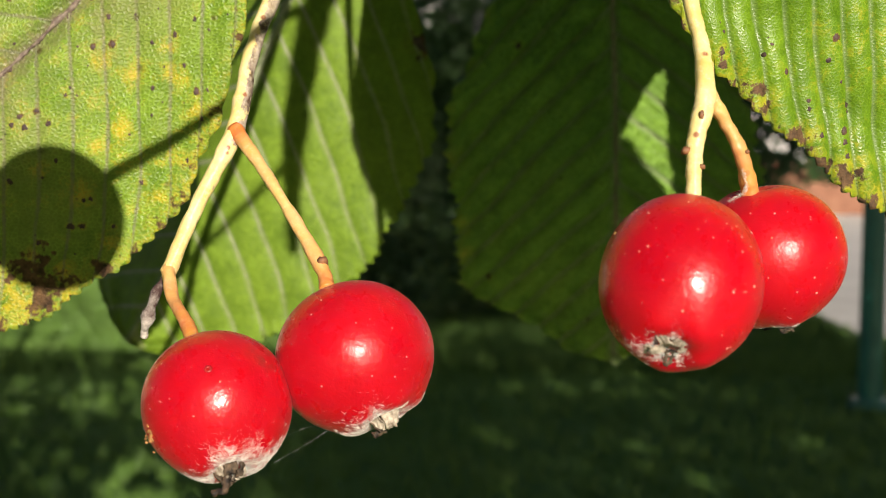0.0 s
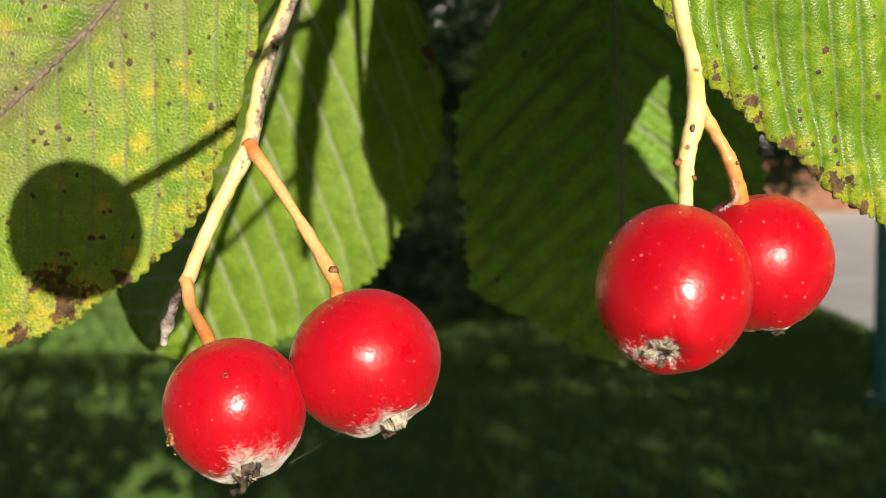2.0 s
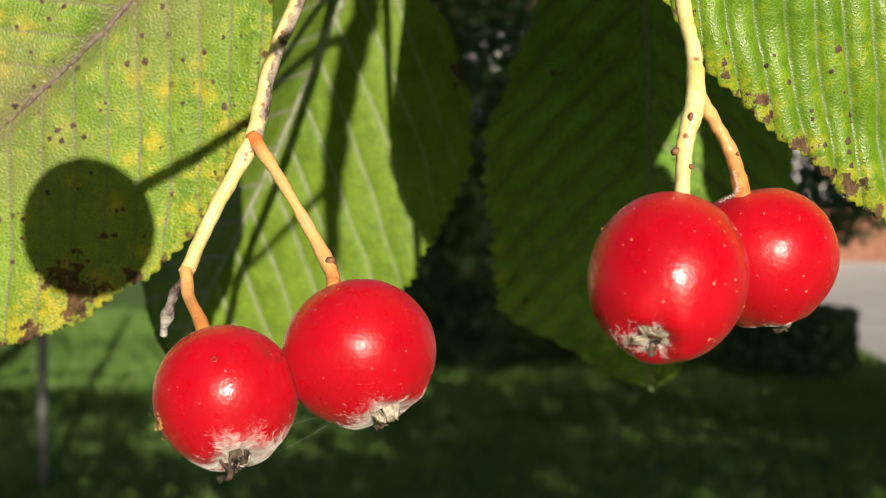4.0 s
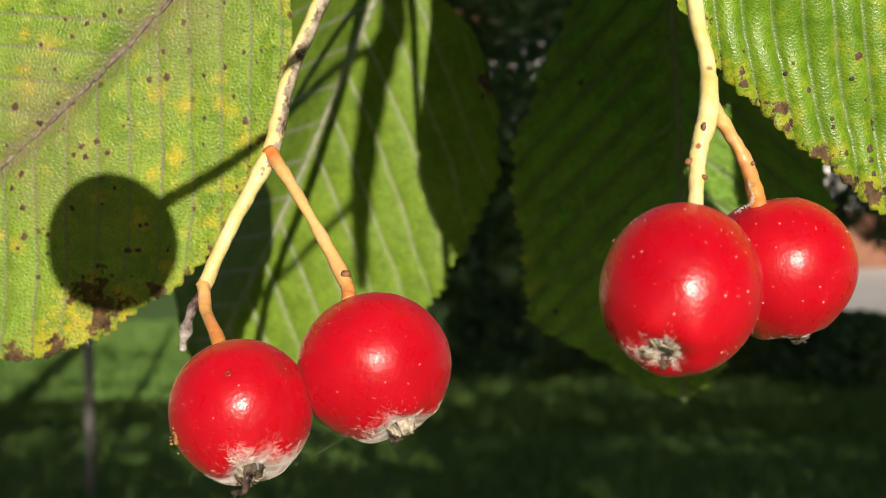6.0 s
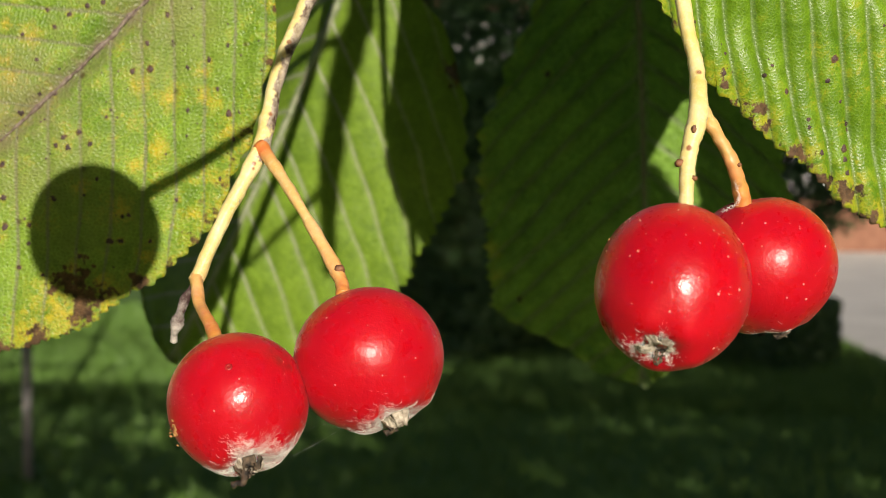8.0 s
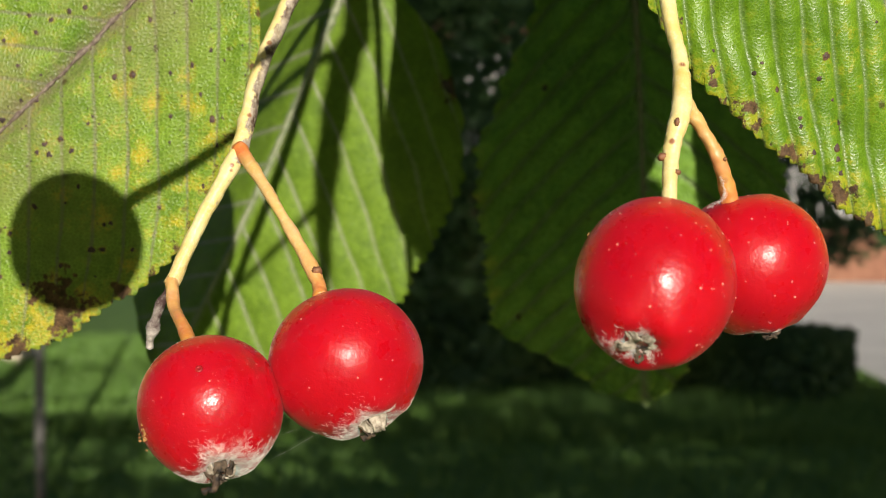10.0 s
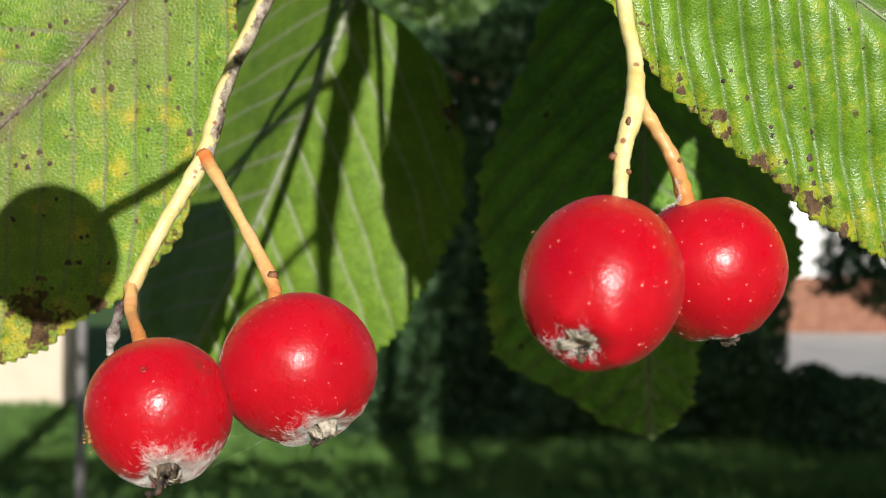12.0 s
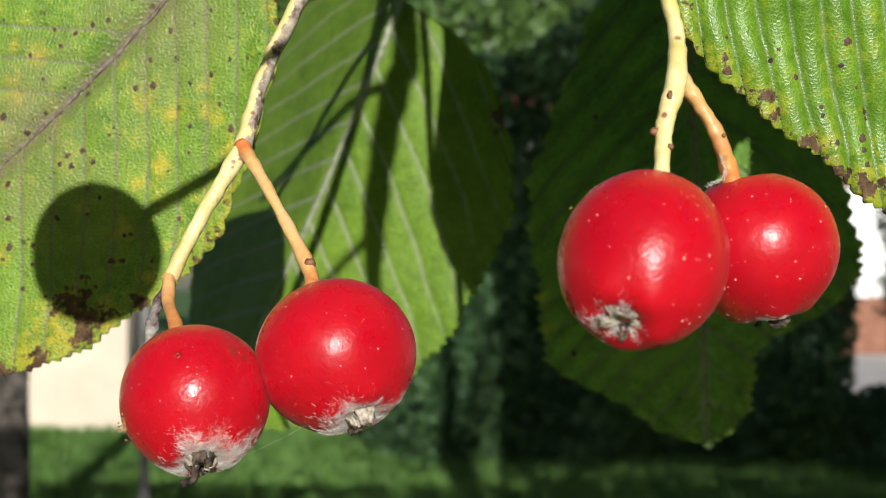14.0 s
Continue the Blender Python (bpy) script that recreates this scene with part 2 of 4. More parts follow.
M_STUB = stub_material()
M_BUD = simple("brown_bud", (0.07, 0.03, 0.02), (0.28, 0.12, 0.05), 900, 0.6, 0.4, 0.0002)
M_BARK = simple("bark", (0.06, 0.05, 0.04), (0.17, 0.145, 0.12), 14, 0.9, 0.8, 0.02)
M_TWIG = simple("twig_bark", (0.10, 0.07, 0.05), (0.22, 0.16, 0.11), 200, 0.8, 0.5, 0.0004)
M_SILK = Mat("spider_silk", 0.3, 0.0, (0.85, 0.85, 0.85)).m
M_GRASS_GROUND = simple("lawn", (0.062, 0.140, 0.020), (0.095, 0.195, 0.030), 2.2, 0.9, 0.6, 0.03)
M_GRASS = simple("grass_blades", (0.075, 0.160, 0.022), (0.112, 0.215, 0.033), 3.0, 0.6, 0.1, 0.01)
M_HEDGE = simple("hedge_leaves", (0.026, 0.068, 0.020), (0.072, 0.145, 0.044), 2.5, 0.55, 0.1, 0.01)
M_CROWN = simple("crown_leaves", (0.05, 0.10, 0.018), (0.09, 0.16, 0.03), 3.0, 0.5, 0.1, 0.01)
M_PAVING = simple("pale_paving", (0.50, 0.48, 0.46), (0.60, 0.58, 0.55), 1.5, 0.85, 0.3, 0.01)
M_BRICK = simple("brick", (0.20, 0.085, 0.05), (0.29, 0.14, 0.085), 5.0, 0.85, 0.4, 0.01)
M_RENDER = simple("cream_render", (0.60, 0.50, 0.38), (0.70, 0.61, 0.48), 1.2, 0.9, 0.2, 0.005)
M_GREEN_PAINT = simple("green_paint", (0.014, 0.125, 0.095), (0.025, 0.17, 0.13), 6.0, 0.4, 0.1, 0.002)
M_GREY_STEEL = simple("grey_steel", (0.15, 0.14, 0.13), (0.22, 0.21, 0.20), 8.0, 0.5, 0.1, 0.002)
M_WHITE = simple("white_paint", (0.74, 0.74, 0.72), (0.82, 0.82, 0.80), 3.0, 0.4, 0.1, 0.002)
M_GLASS = Mat("dark_glass", 0.08, 0.0, (0.03, 0.035, 0.04)).m
M_ROOF = simple("roof_tiles", (0.20, 0.09, 0.06), (0.30, 0.14, 0.09), 4.0, 0.85, 0.4, 0.02)


# ---- building helpers ----
def part(name, data, material, parent=None, label=""):
    """One mesh object, under a thing or a part."""
    if isinstance(data, bmesh.types.BMesh):
        me = bpy.data.meshes.new(name)
        data.to_mesh(me)
        data.free()
    else:
        me = data
    if material and not me.materials:
        me.materials.append(material)
    ob = new(name, me)
    ob.parent = parent
    if label:
        ob["label"] = label
    return ob


def thing(name, label, category, group="", at=(0, 0, 0)):
    ob = new(name)
    ob.empty_display_size = 0.005
    ob.location = at
    return tagged(ob, label, category, group)


def mesh_of(name, verts, faces, smooth=True, attrs=None):
    me = bpy.data.meshes.new(name)
    me.from_pydata([tuple(v) for v in verts], [], [tuple(f) for f in faces])
    if smooth:
        me.polygons.foreach_set("use_smooth", [True] * len(me.polygons))
    for key, values in (attrs or {}).items():
        a = me.attributes.new(key, "FLOAT", "POINT")
        a.data.foreach_set("value", np.asarray(values, dtype=np.float32).ravel())
    me.update()
    return me


def grid_faces(rows, cols, wrap=False):
    """Quads of a grid of rows x cols points; wrap joins the last column to the first."""
    out = []
    for i in range(rows - 1):
        for j in range(cols if wrap else cols - 1):
            k = (j + 1) % cols
            out.append((i * cols + j, i * cols + k, (i + 1) * cols + k, (i + 1) * cols + j))
    return out


def wobble(p, scale, seed=0.0):
    """Smooth numpy noise of about -1 to 1 at points p (n x 3)."""
    rng = np.random.RandomState(int(seed * 977) + 5)
    total = np.zeros(len(p))
    for octave, amp in ((1.0, 0.55), (2.1, 0.3), (4.3, 0.15)):
        for _ in range(4):
            k = rng.normal(size=3) * scale * octave
            total += amp * 0.5 * np.sin(p @ k + rng.uniform(0, 6.28))
    return total


def spline(points, count):
    """A smooth line through a few points (n x k), with count samples."""
    p = np.asarray(points, float)
    p = np.vstack([2 * p[0] - p[1], p, 2 * p[-1] - p[-2]])
    out = []
    for u in np.linspace(0, len(p) - 3 - 1e-9, count):
        i, f = int(u), u - int(u)
        a, b, c, d = p[i:i + 4]
        out.append(0.5 * (2 * b + (c - a) * f + (2 * a - 5 * b + 4 * c - d) * f * f + (3 * b - a - 3 * c + d) * f ** 3))
    return np.array(out)


def tube_mesh(name, points, radii, sides=14, count=40, rough=0.0, seed=1.0, attrs=None):
    """A round, slightly uneven rod along a smooth line. attrs: name to a function of (fraction along, angle)."""
    line = spline(np.column_stack([np.asarray(points, float), np.asarray(radii, float)]), count)
    p, r = line[:, :3], line[:, 3]
    t = np.gradient(p, axis=0)
    t /= np.linalg.norm(t, axis=1)[:, None]
    ref = np.array((0.9, 0.25, 0.35))
    verts, values = [], {k: [] for k in attrs or {}}
    for i in range(count):
        a = np.cross(t[i], ref)
        a /= np.linalg.norm(a)
        b = np.cross(t[i], a)
        for j in range(sides):
            w = 2 * math.pi * j / sides
            verts.append(p[i] + r[i] * (math.cos(w) * a + math.sin(w) * b))
            for k in values:
                values[k].append(attrs[k](i / (count - 1), w))
    verts = np.array(verts)
    if rough:
        centre = np.repeat(p, sides, axis=0)
        verts = centre + (verts - centre) * (1 + rough * wobble(verts, 1.3 / max(r.mean(), 1e-5), seed))[:, None]
    faces = grid_faces(count, sides, True)
    faces += [tuple(range(sides - 1, -1, -1)), tuple((count - 1) * sides + j for j in range(sides))]
    return mesh_of(name, verts, faces, True, values)


def frame_of(axis):
    """A turn that takes local z to axis."""
    return Vector(axis).normalized().to_track_quat("Z", "Y").to_matrix().to_4x4()


# ---- leaves ----
class Blade:
    """The shape of one leaf: a midrib from base to tip, two half-widths, folds and pleats between the side veins."""

    def __init__(self, base, tip, facing, left, right, veins, lean=0.75, rise=0.62, blunt=0.55, pleat=0.0006,
                 fold=(0.0, 0.0), bend=0.0, sway=0.0, teeth=0.0009, ripple=0.0008, twist=0.0, seed=1.0, outline=None):
        self.base, self.tip = Vector(base), Vector(tip)
        self.long = (self.tip - self.base).length
        self.axis = (self.tip - self.base).normalized()
        n = Vector(facing)
        self.n = (n - self.axis * n.dot(self.axis)).normalized()
        self.side = self.n.cross(self.axis).normalized()
        self.left, self.right, self.veins, self.lean = left, right, veins, lean
        self.rise, self.blunt, self.pleat, self.fold = rise, blunt, pleat, fold
        self.bend, self.sway, self.teeth, self.ripple, self.twist, self.seed = bend, sway, teeth, ripple, twist, seed
        # outline: half-widths of the left and right side at chosen fractions of the length
        self.outline = [spline([(a, b * 0.001) for a, b in half], 160) for half in outline] if outline else None
        peak = rise / (rise + blunt)
        self.top = peak ** rise * (1 - peak) ** blunt

    def width(self, s, v):
        s = np.clip(s, 0, 1)
        if self.outline:
            a, b = (np.interp(s, half[:, 0], np.clip(half[:, 1], 0, None)) for half in self.outline)
            return np.where(v > 0, b, a)
        return np.where(v > 0, self.right, self.left) * s ** self.rise * (1 - s) ** self.blunt / self.top

    def phase(self, s, v):
        """Number of the side vein at a place, counted from the base."""
        across = np.abs(v) * self.width(s, v) / self.long
        return self.veins * (s - self.lean * across - 0.5 * across ** 2) + 3.0 + np.where(v > 0, 0.35, 0.0)

    def at(self, s, v):
        s, v = np.asarray(s, float), np.asarray(v, float)
        w = self.width(s, v)
        q = self.phase(s, v)
        saw = np.abs(((q * 3.0) % 1.0) - 0.3) + 0.8 * np.abs((q % 1.0) - 0.4)
        w = w * (1 + 0.016 * np.sin(s * 19 + self.seed * 3 + (v > 0) * 2) + 0.010 * np.sin(s * 47 + self.seed * 5 + (v > 0)))
        w = w + self.teeth * (0.6 - saw) * np.abs(v) ** 10
        x = v * w
        away = np.abs(((q + 0.5) % 1.0) - 0.5) * 2
        puff = self.pleat * (np.sqrt(np.clip(1 - (1 - away) ** 2, 0, 1)) - 0.5) * np.clip(np.abs(x) / 0.004, 0, 1) * np.clip(0.35 + w / 0.02, 0, 1)
        rib = -0.0009 * np.exp(-(x / 0.0016) ** 2)
        fold = np.where(v > 0, self.fold[1], self.fold[0]) * np.abs(x)
        flat = np.column_stack([s.ravel() * 60, v.ravel() * 30, np.zeros(s.size)])
        wave = self.ripple * wobble(flat, 0.10, self.seed).reshape(s.shape) * (0.3 + np.abs(v))
        up = puff + rib + fold + wave + self.bend * 4 * (s - 0.5) ** 2 - self.bend + self.twist * x * (s - 0.5)
        shift = self.sway * 4 * s * (1 - s)
        b, a, sd, n = (np.array(k) for k in (self.base, self.axis, self.side, self.n))
        return b + (s * self.long)[..., None] * a + (x + shift)[..., None] * sd + up[..., None] * n

    def vein_line(self, k, sign, count=14):
        """Points along side vein number k from the midrib to the margin."""
        pts = []
        for v in np.linspace(0.0, 0.97, count):
            lo, hi = 0.0, 1.0
            for _ in range(30):
                mid = (lo + hi) / 2
                if float(self.phase(np.array(mid), np.array(sign * max(v, 1e-4)))) < k:
                    lo = mid
                else:
                    hi = mid
            if hi > 0.985:
                break
            pts.append((lo, sign * v))
        return pts


def leaf(label, blade, material, vein_material, across=110, along=190, stains=(), yellows=(), spots=(), loose=0, petiole=None, edge_yellow=0.0, group="leaves of the whitebeam spray", vein_size=1.0, stain_edge=0.0, side_material=None, halo=1.5, side_size=1.0, gnarled=0.45):
    ob = thing("leaf", label, "leaf", group)
    yellows = tuple(yellows) + tuple((s, v, r * halo) for s, v, r in spots)
    stains = tuple(stains) + tuple((s, v, r * 0.8) for s, v, r in spots)
    s1 = np.concatenate([np.linspace(0, 0.08, 10)[:-1], np.linspace(0.08, 0.93, along), np.linspace(0.93, 1.0, 16)[1:]])
    v1 = np.linspace(-1, 1, across)
    S, V = np.meshgrid(s1, v1, indexing="ij")
    top = blade.at(S, V)
    w = blade.width(S, V)
    q = blade.phase(S, V)
    margin = (1 - np.abs(V)) * w * 1000

    def mask(rows, edge):
        total = np.zeros(S.shape)
        for s0, v0, r in rows:
            d = np.sqrt(((S - s0) * blade.long) ** 2 + (V * w - v0 * blade.width(np.array(s0), np.array(v0))) ** 2) * 1000
            total = np.maximum(total, np.clip(1.05 - d / r * 0.55, 0, 1))
        if edge:
            total = np.maximum(total, edge * np.clip(1 - margin / 3.5, 0, 1))
        return total
    rows, cols = S.shape
    under = top - np.array(blade.n) * 0.00022
    verts = np.vstack([top.reshape(-1, 3), under.reshape(-1, 3)])
    faces = grid_faces(rows, cols)
    count = rows * cols
    faces += [tuple(count + k for k in reversed(f)) for f in faces]
    for i in range(rows - 1):
        for j, flip in ((0, False), (cols - 1, True)):
            a, b = i * cols + j, (i + 1) * cols + j
            faces.append((a, b, b + count, a + count) if not flip else (b, a, a + count, b + count))
    twice = lambda k: np.concatenate([k.ravel(), k.ravel()])  # noqa: E731
    attrs = dict(vq=twice(q), vr=twice((S * blade.long * blade.lean + np.abs(V) * w) / math.hypot(1, blade.lean) * 1000), mid=twice(V * w * 1000), stain=twice(mask(stains, stain_edge)), yellow=twice(mask(yellows, edge_yellow)))
    part("blade", mesh_of("blade", verts, faces, True, attrs), material, ob)
    n = np.array(blade.n)
    rib = [blade.at(np.array(s), np.array(1e-4)) + n * 0.00003 for s in np.linspace(0.0, 0.985, 14)]
    part("midrib", tube_mesh("midrib", rib, np.linspace(0.00045, 0.00010, 14) * vein_size, 8, 140, gnarled, blade.seed), vein_material, ob)
    for sign in (-1, 1):
        for k in range(2, blade.veins + 4):
            line = blade.vein_line(k, sign)
            if len(line) > 5:
                pts = [blade.at(np.array(s), np.array(v)) - n * 0.00002 for s, v in line]
                part("side_vein", tube_mesh("side_vein", pts, np.linspace(0.00015, 0.00005, len(pts)) * vein_size * side_size, 6, 40, 0.45, k), side_material or vein_material, ob)
    if petiole:
        start = rib[0]
        part("petiole", tube_mesh("petiole", [petiole, (Vector(petiole) + Vector(start)) / 2 + Vector((0, 0.002, 0.002)), start], (0.0009, 0.0008, 0.00072), 10, 20, 0.1, 2.0), M_STALK_LEAF, ob)
    rng = random.Random(int(blade.seed * 100))

    def scab(places):
        """Low irregular scabs on the blade, as one mesh."""
        verts, faces = [], []
        for s, v, r in places:
            w0 = max(float(blade.width(np.array(s), np.array(v))), 0.004)
            first, sides = len(verts), 11
            radii = [r * rng.uniform(0.55, 1.2) for _ in range(sides)]
            for ring, lift in ((1.0, 0.00001), (0.7, 0.00006), (0.0, 0.00003)):
                for j in range(sides if ring else 1):
                    a = 2 * math.pi * j / sides
                    rr = radii[j] * ring / 1000
                    verts.append(blade.at(np.array(s + rr * math.sin(a) / blade.long), np.array(v + rr * math.cos(a) / w0)) + n * lift)
            for j in range(sides):
                k = (j + 1) % sides
                faces += [(first + j, first + k, first + sides + k, first + sides + j), (first + sides + j, first + sides + k, first + 2 * sides)]
        return mesh_of("spot", verts, faces)
    for place in spots:
        part("spot", scab([(place[0], place[1], place[2] * 0.92)]), M_SPOT, ob, "dark brown dried spot")
    if loose:
        few = [(rng.uniform(0.15, 0.95), rng.uniform(-0.95, 0.95), rng.choice((0.10, 0.13, 0.17, 0.22, 0.32))) for _ in range(loose)]
        part("speckling", scab(few), M_SPOT, ob, "fine dark brown speckling")["kind"] = "stuff"
    return ob


M_STALK_LEAF = simple("leaf_stalk", (0.16, 0.20, 0.05), (0.26, 0.28, 0.09), 300, 0.5, 0.3, 0.0002)

rng = random.Random(17)
PATCHES = tuple((rng.uniform(0.25, 0.75), rng.uniform(-0.7, 0.95), rng.uniform(0.7, 1.7)) for _ in range(30))
BLOTCHES = tuple((rng.uniform(0.22, 0.72), rng.uniform(-0.6, 0.95), rng.uniform(0.28, 0.5)) for _ in range(26))
leaf("broad yellow-green leaf with brown spots and scorched rim", Blade((-0.0268, 0.148, 1.4362), (-0.0866, 0.150, 1.3835), (0.05, -1, 0.0), 0.0285, 0.0269, 14, 0.82, 0.645, 0.553,
     pleat=0.00035, fold=(-0.10, -0.02), sway=0.0027, ripple=0.0010, seed=1.3),
     M_LEAF_SPOTTED, M_VEIN_BROWN, 150, 230, loose=150, edge_yellow=0.6, vein_size=0.95, side_size=0.55, gnarled=0.9, side_material=M_VEIN_GREY, halo=1.0, stain_edge=0.42, petiole=(0.000, 0.152, 1.470),
     stains=((0.652, 0.80, 2.6), (0.641, 0.90, 2.4), (0.668, 0.93, 2.2), (0.758, 0.97, 1.6), (0.83, 0.99, 1.8), (0.568, 0.97, 1.2)),
     yellows=((0.70, 0.86, 3.6), (0.632, 0.99, 2.4), (0.76, 0.93, 3.0)) + PATCHES,
     spots=((0.472, 0.311, 0.42), (0.503, 0.25, 0.50), (0.558, 0.717, 0.5), (0.545, 0.746, 0.42), (0.357, -0.218, 0.45), (0.388, -0.22, 0.36), (0.535, -0.155, 0.55), (0.605, 0.103, 0.45),
            (0.579, 0.394, 0.5), (0.422, 0.271, 0.3), (0.292, 0.181, 0.4), (0.237, 0.171, 0.4), (0.613, 0.704, 0.35), (0.505, 0.681, 0.4)) + BLOTCHES)
leaf("green hanging leaf with pale veins and toothed edge", Blade((-0.0234, 0.236, 1.4438), (-0.0648, 0.246, 1.3603), (0.0, -1, 0.0), 0.0430, 0.0373, 11, 0.80, 0.411, 0.52,
     pleat=0.0005, fold=(-1.25, -0.05), sway=0.0014, ripple=0.0016, teeth=0.0019, seed=2.1),
     M_LEAF_GREEN, M_VEIN_PALE, 130, 210, loose=4, edge_yellow=0.25, petiole=(-0.004, 0.215, 1.500), stains=((0.135, 0.95, 2.6),), spots=((0.135, 0.93, 1.5),), vein_size=2.0)
leaf("deep green hanging leaf, folded, with yellowing toothed rim", Blade((0.0297, 0.228, 1.4570), (0.0368, 0.258, 1.3535), (-0.04, -1, 0.0), 0.033, 0.030, 14, 0.80,
     pleat=0.0021, fold=(-0.02, -0.38), sway=0.0014, ripple=0.0022, teeth=0.0021, seed=3.7,
     outline=(((0, 0), (0.10, 12), (0.24, 21.5), (0.42, 31), (0.56, 33.6), (0.78, 32.2), (0.84, 28.5), (0.92, 15.5), (0.97, 9), (1, 0)),
              ((0, 0), (0.15, 15), (0.35, 23.5), (0.55, 29.5), (0.67, 31.5), (0.755, 26), (0.81, 11.5), (0.87, 9.8), (0.94, 8), (1, 0)))),
     M_LEAF_DEEP, M_VEIN_TAN, 150, 230, loose=8, edge_yellow=0.6, petiole=(0.016, 0.222, 1.500), yellows=((0.55, -0.98, 2.5), (0.69, -0.97, 3.4), (0.75, -0.97, 2.4)), spots=((0.347, -0.688, 0.7), (0.80, -0.83, 0.6), (0.90, -0.30, 0.4)), vein_size=1.5, side_material=M_VEIN_PALE)
leaf("glossy bright green leaf with scorched brown rim", Blade((0.0143, 0.1213, 1.4419), (0.0796, 0.138, 1.3984), (-0.05, -1, 0.12), 0.02146, 0.0222, 19, 0.80, 0.68, 0.41,
     pleat=0.0010, fold=(-0.10, -0.10), sway=0.0, ripple=0.0010, seed=4.4, teeth=0.0008),
     M_LEAF_GLOSSY, M_VEIN_PALE, 150, 260, loose=50, edge_yellow=0.75, vein_size=0.6, side_material=M_VEIN_GREY, stain_edge=0.50, halo=0.6, petiole=(0.004, 0.140, 1.496),
     stains=((0.535, -0.97, 0.9), (0.482, -0.96, 1.0), (0.460, -0.92, 0.8), (0.400, -0.95, 0.7), (0.598, -0.99, 1.1), (0.631, -0.97, 1.5), (0.648, -0.9, 0.9), (0.552, -0.98, 0.7), (0.682, -0.98, 1.2)),
     yellows=((0.636, -0.95, 2.6), (0.545, -0.95, 1.6), (0.477, -0.95, 1.6), (0.693, -0.95, 2.6)),
     spots=((0.506, -0.455, 0.4), (0.517, -0.567, 0.35), (0.577, -0.681, 0.38), (0.584, -0.70, 0.3), (0.532, -0.824, 0.28), (0.525, -0.792, 0.28), (0.476, -0.753, 0.25), (0.438, -0.772, 0.3), (0.388, -0.914, 0.3),
            (0.592, -0.788, 0.4), (0.567, -0.896, 0.3), (0.549, -0.615, 0.25), (0.602, -0.83, 0.35)))
# Added leaf above the view; its outline shapes the shade on the leaves behind.
leaf("unseen green leaf added above the glossy one for its shade", Blade((0.0108, 0.146, 1.4700), (0.0915, 0.150, 1.4580), (0.0, -1, 0.1), 0.0400, 0.0330, 13, 0.80,
     pleat=0.0008, fold=(-0.05, -0.1), ripple=0.0012, seed=6.2, outline=(((0, 0), (0.04, 34), (0.20, 40), (0.48, 40), (0.65, 37), (0.745, 18), (0.90, 10), (1, 0)), ((0, 0), (0.06, 22), (0.3, 32), (0.6, 31), (0.9, 18), (1, 0)))),
     M_LEAF_GREEN, M_VEIN_PALE, 60, 100, edge_yellow=0.2, petiole=(0.0000, 0.150, 1.5015))

# Added leaf beyond the right of the view, placed to shade the folded leaf.
leaf("narrow unseen green leaf added to shade the folded leaf", Blade((0.0752, 0.142, 1.4650), (0.1105, 0.146, 1.3700), (0.0, -1, 0.0), 0.0135, 0.0135, 20, 0.80, 0.5, 0.5,
     pleat=0.0006, fold=(-0.05, -0.05), ripple=0.0010, seed=7.2), M_LEAF_GREEN, M_VEIN_PALE, 50, 90, edge_yellow=0.2, petiole=(0.0185, 0.078, 1.5040))


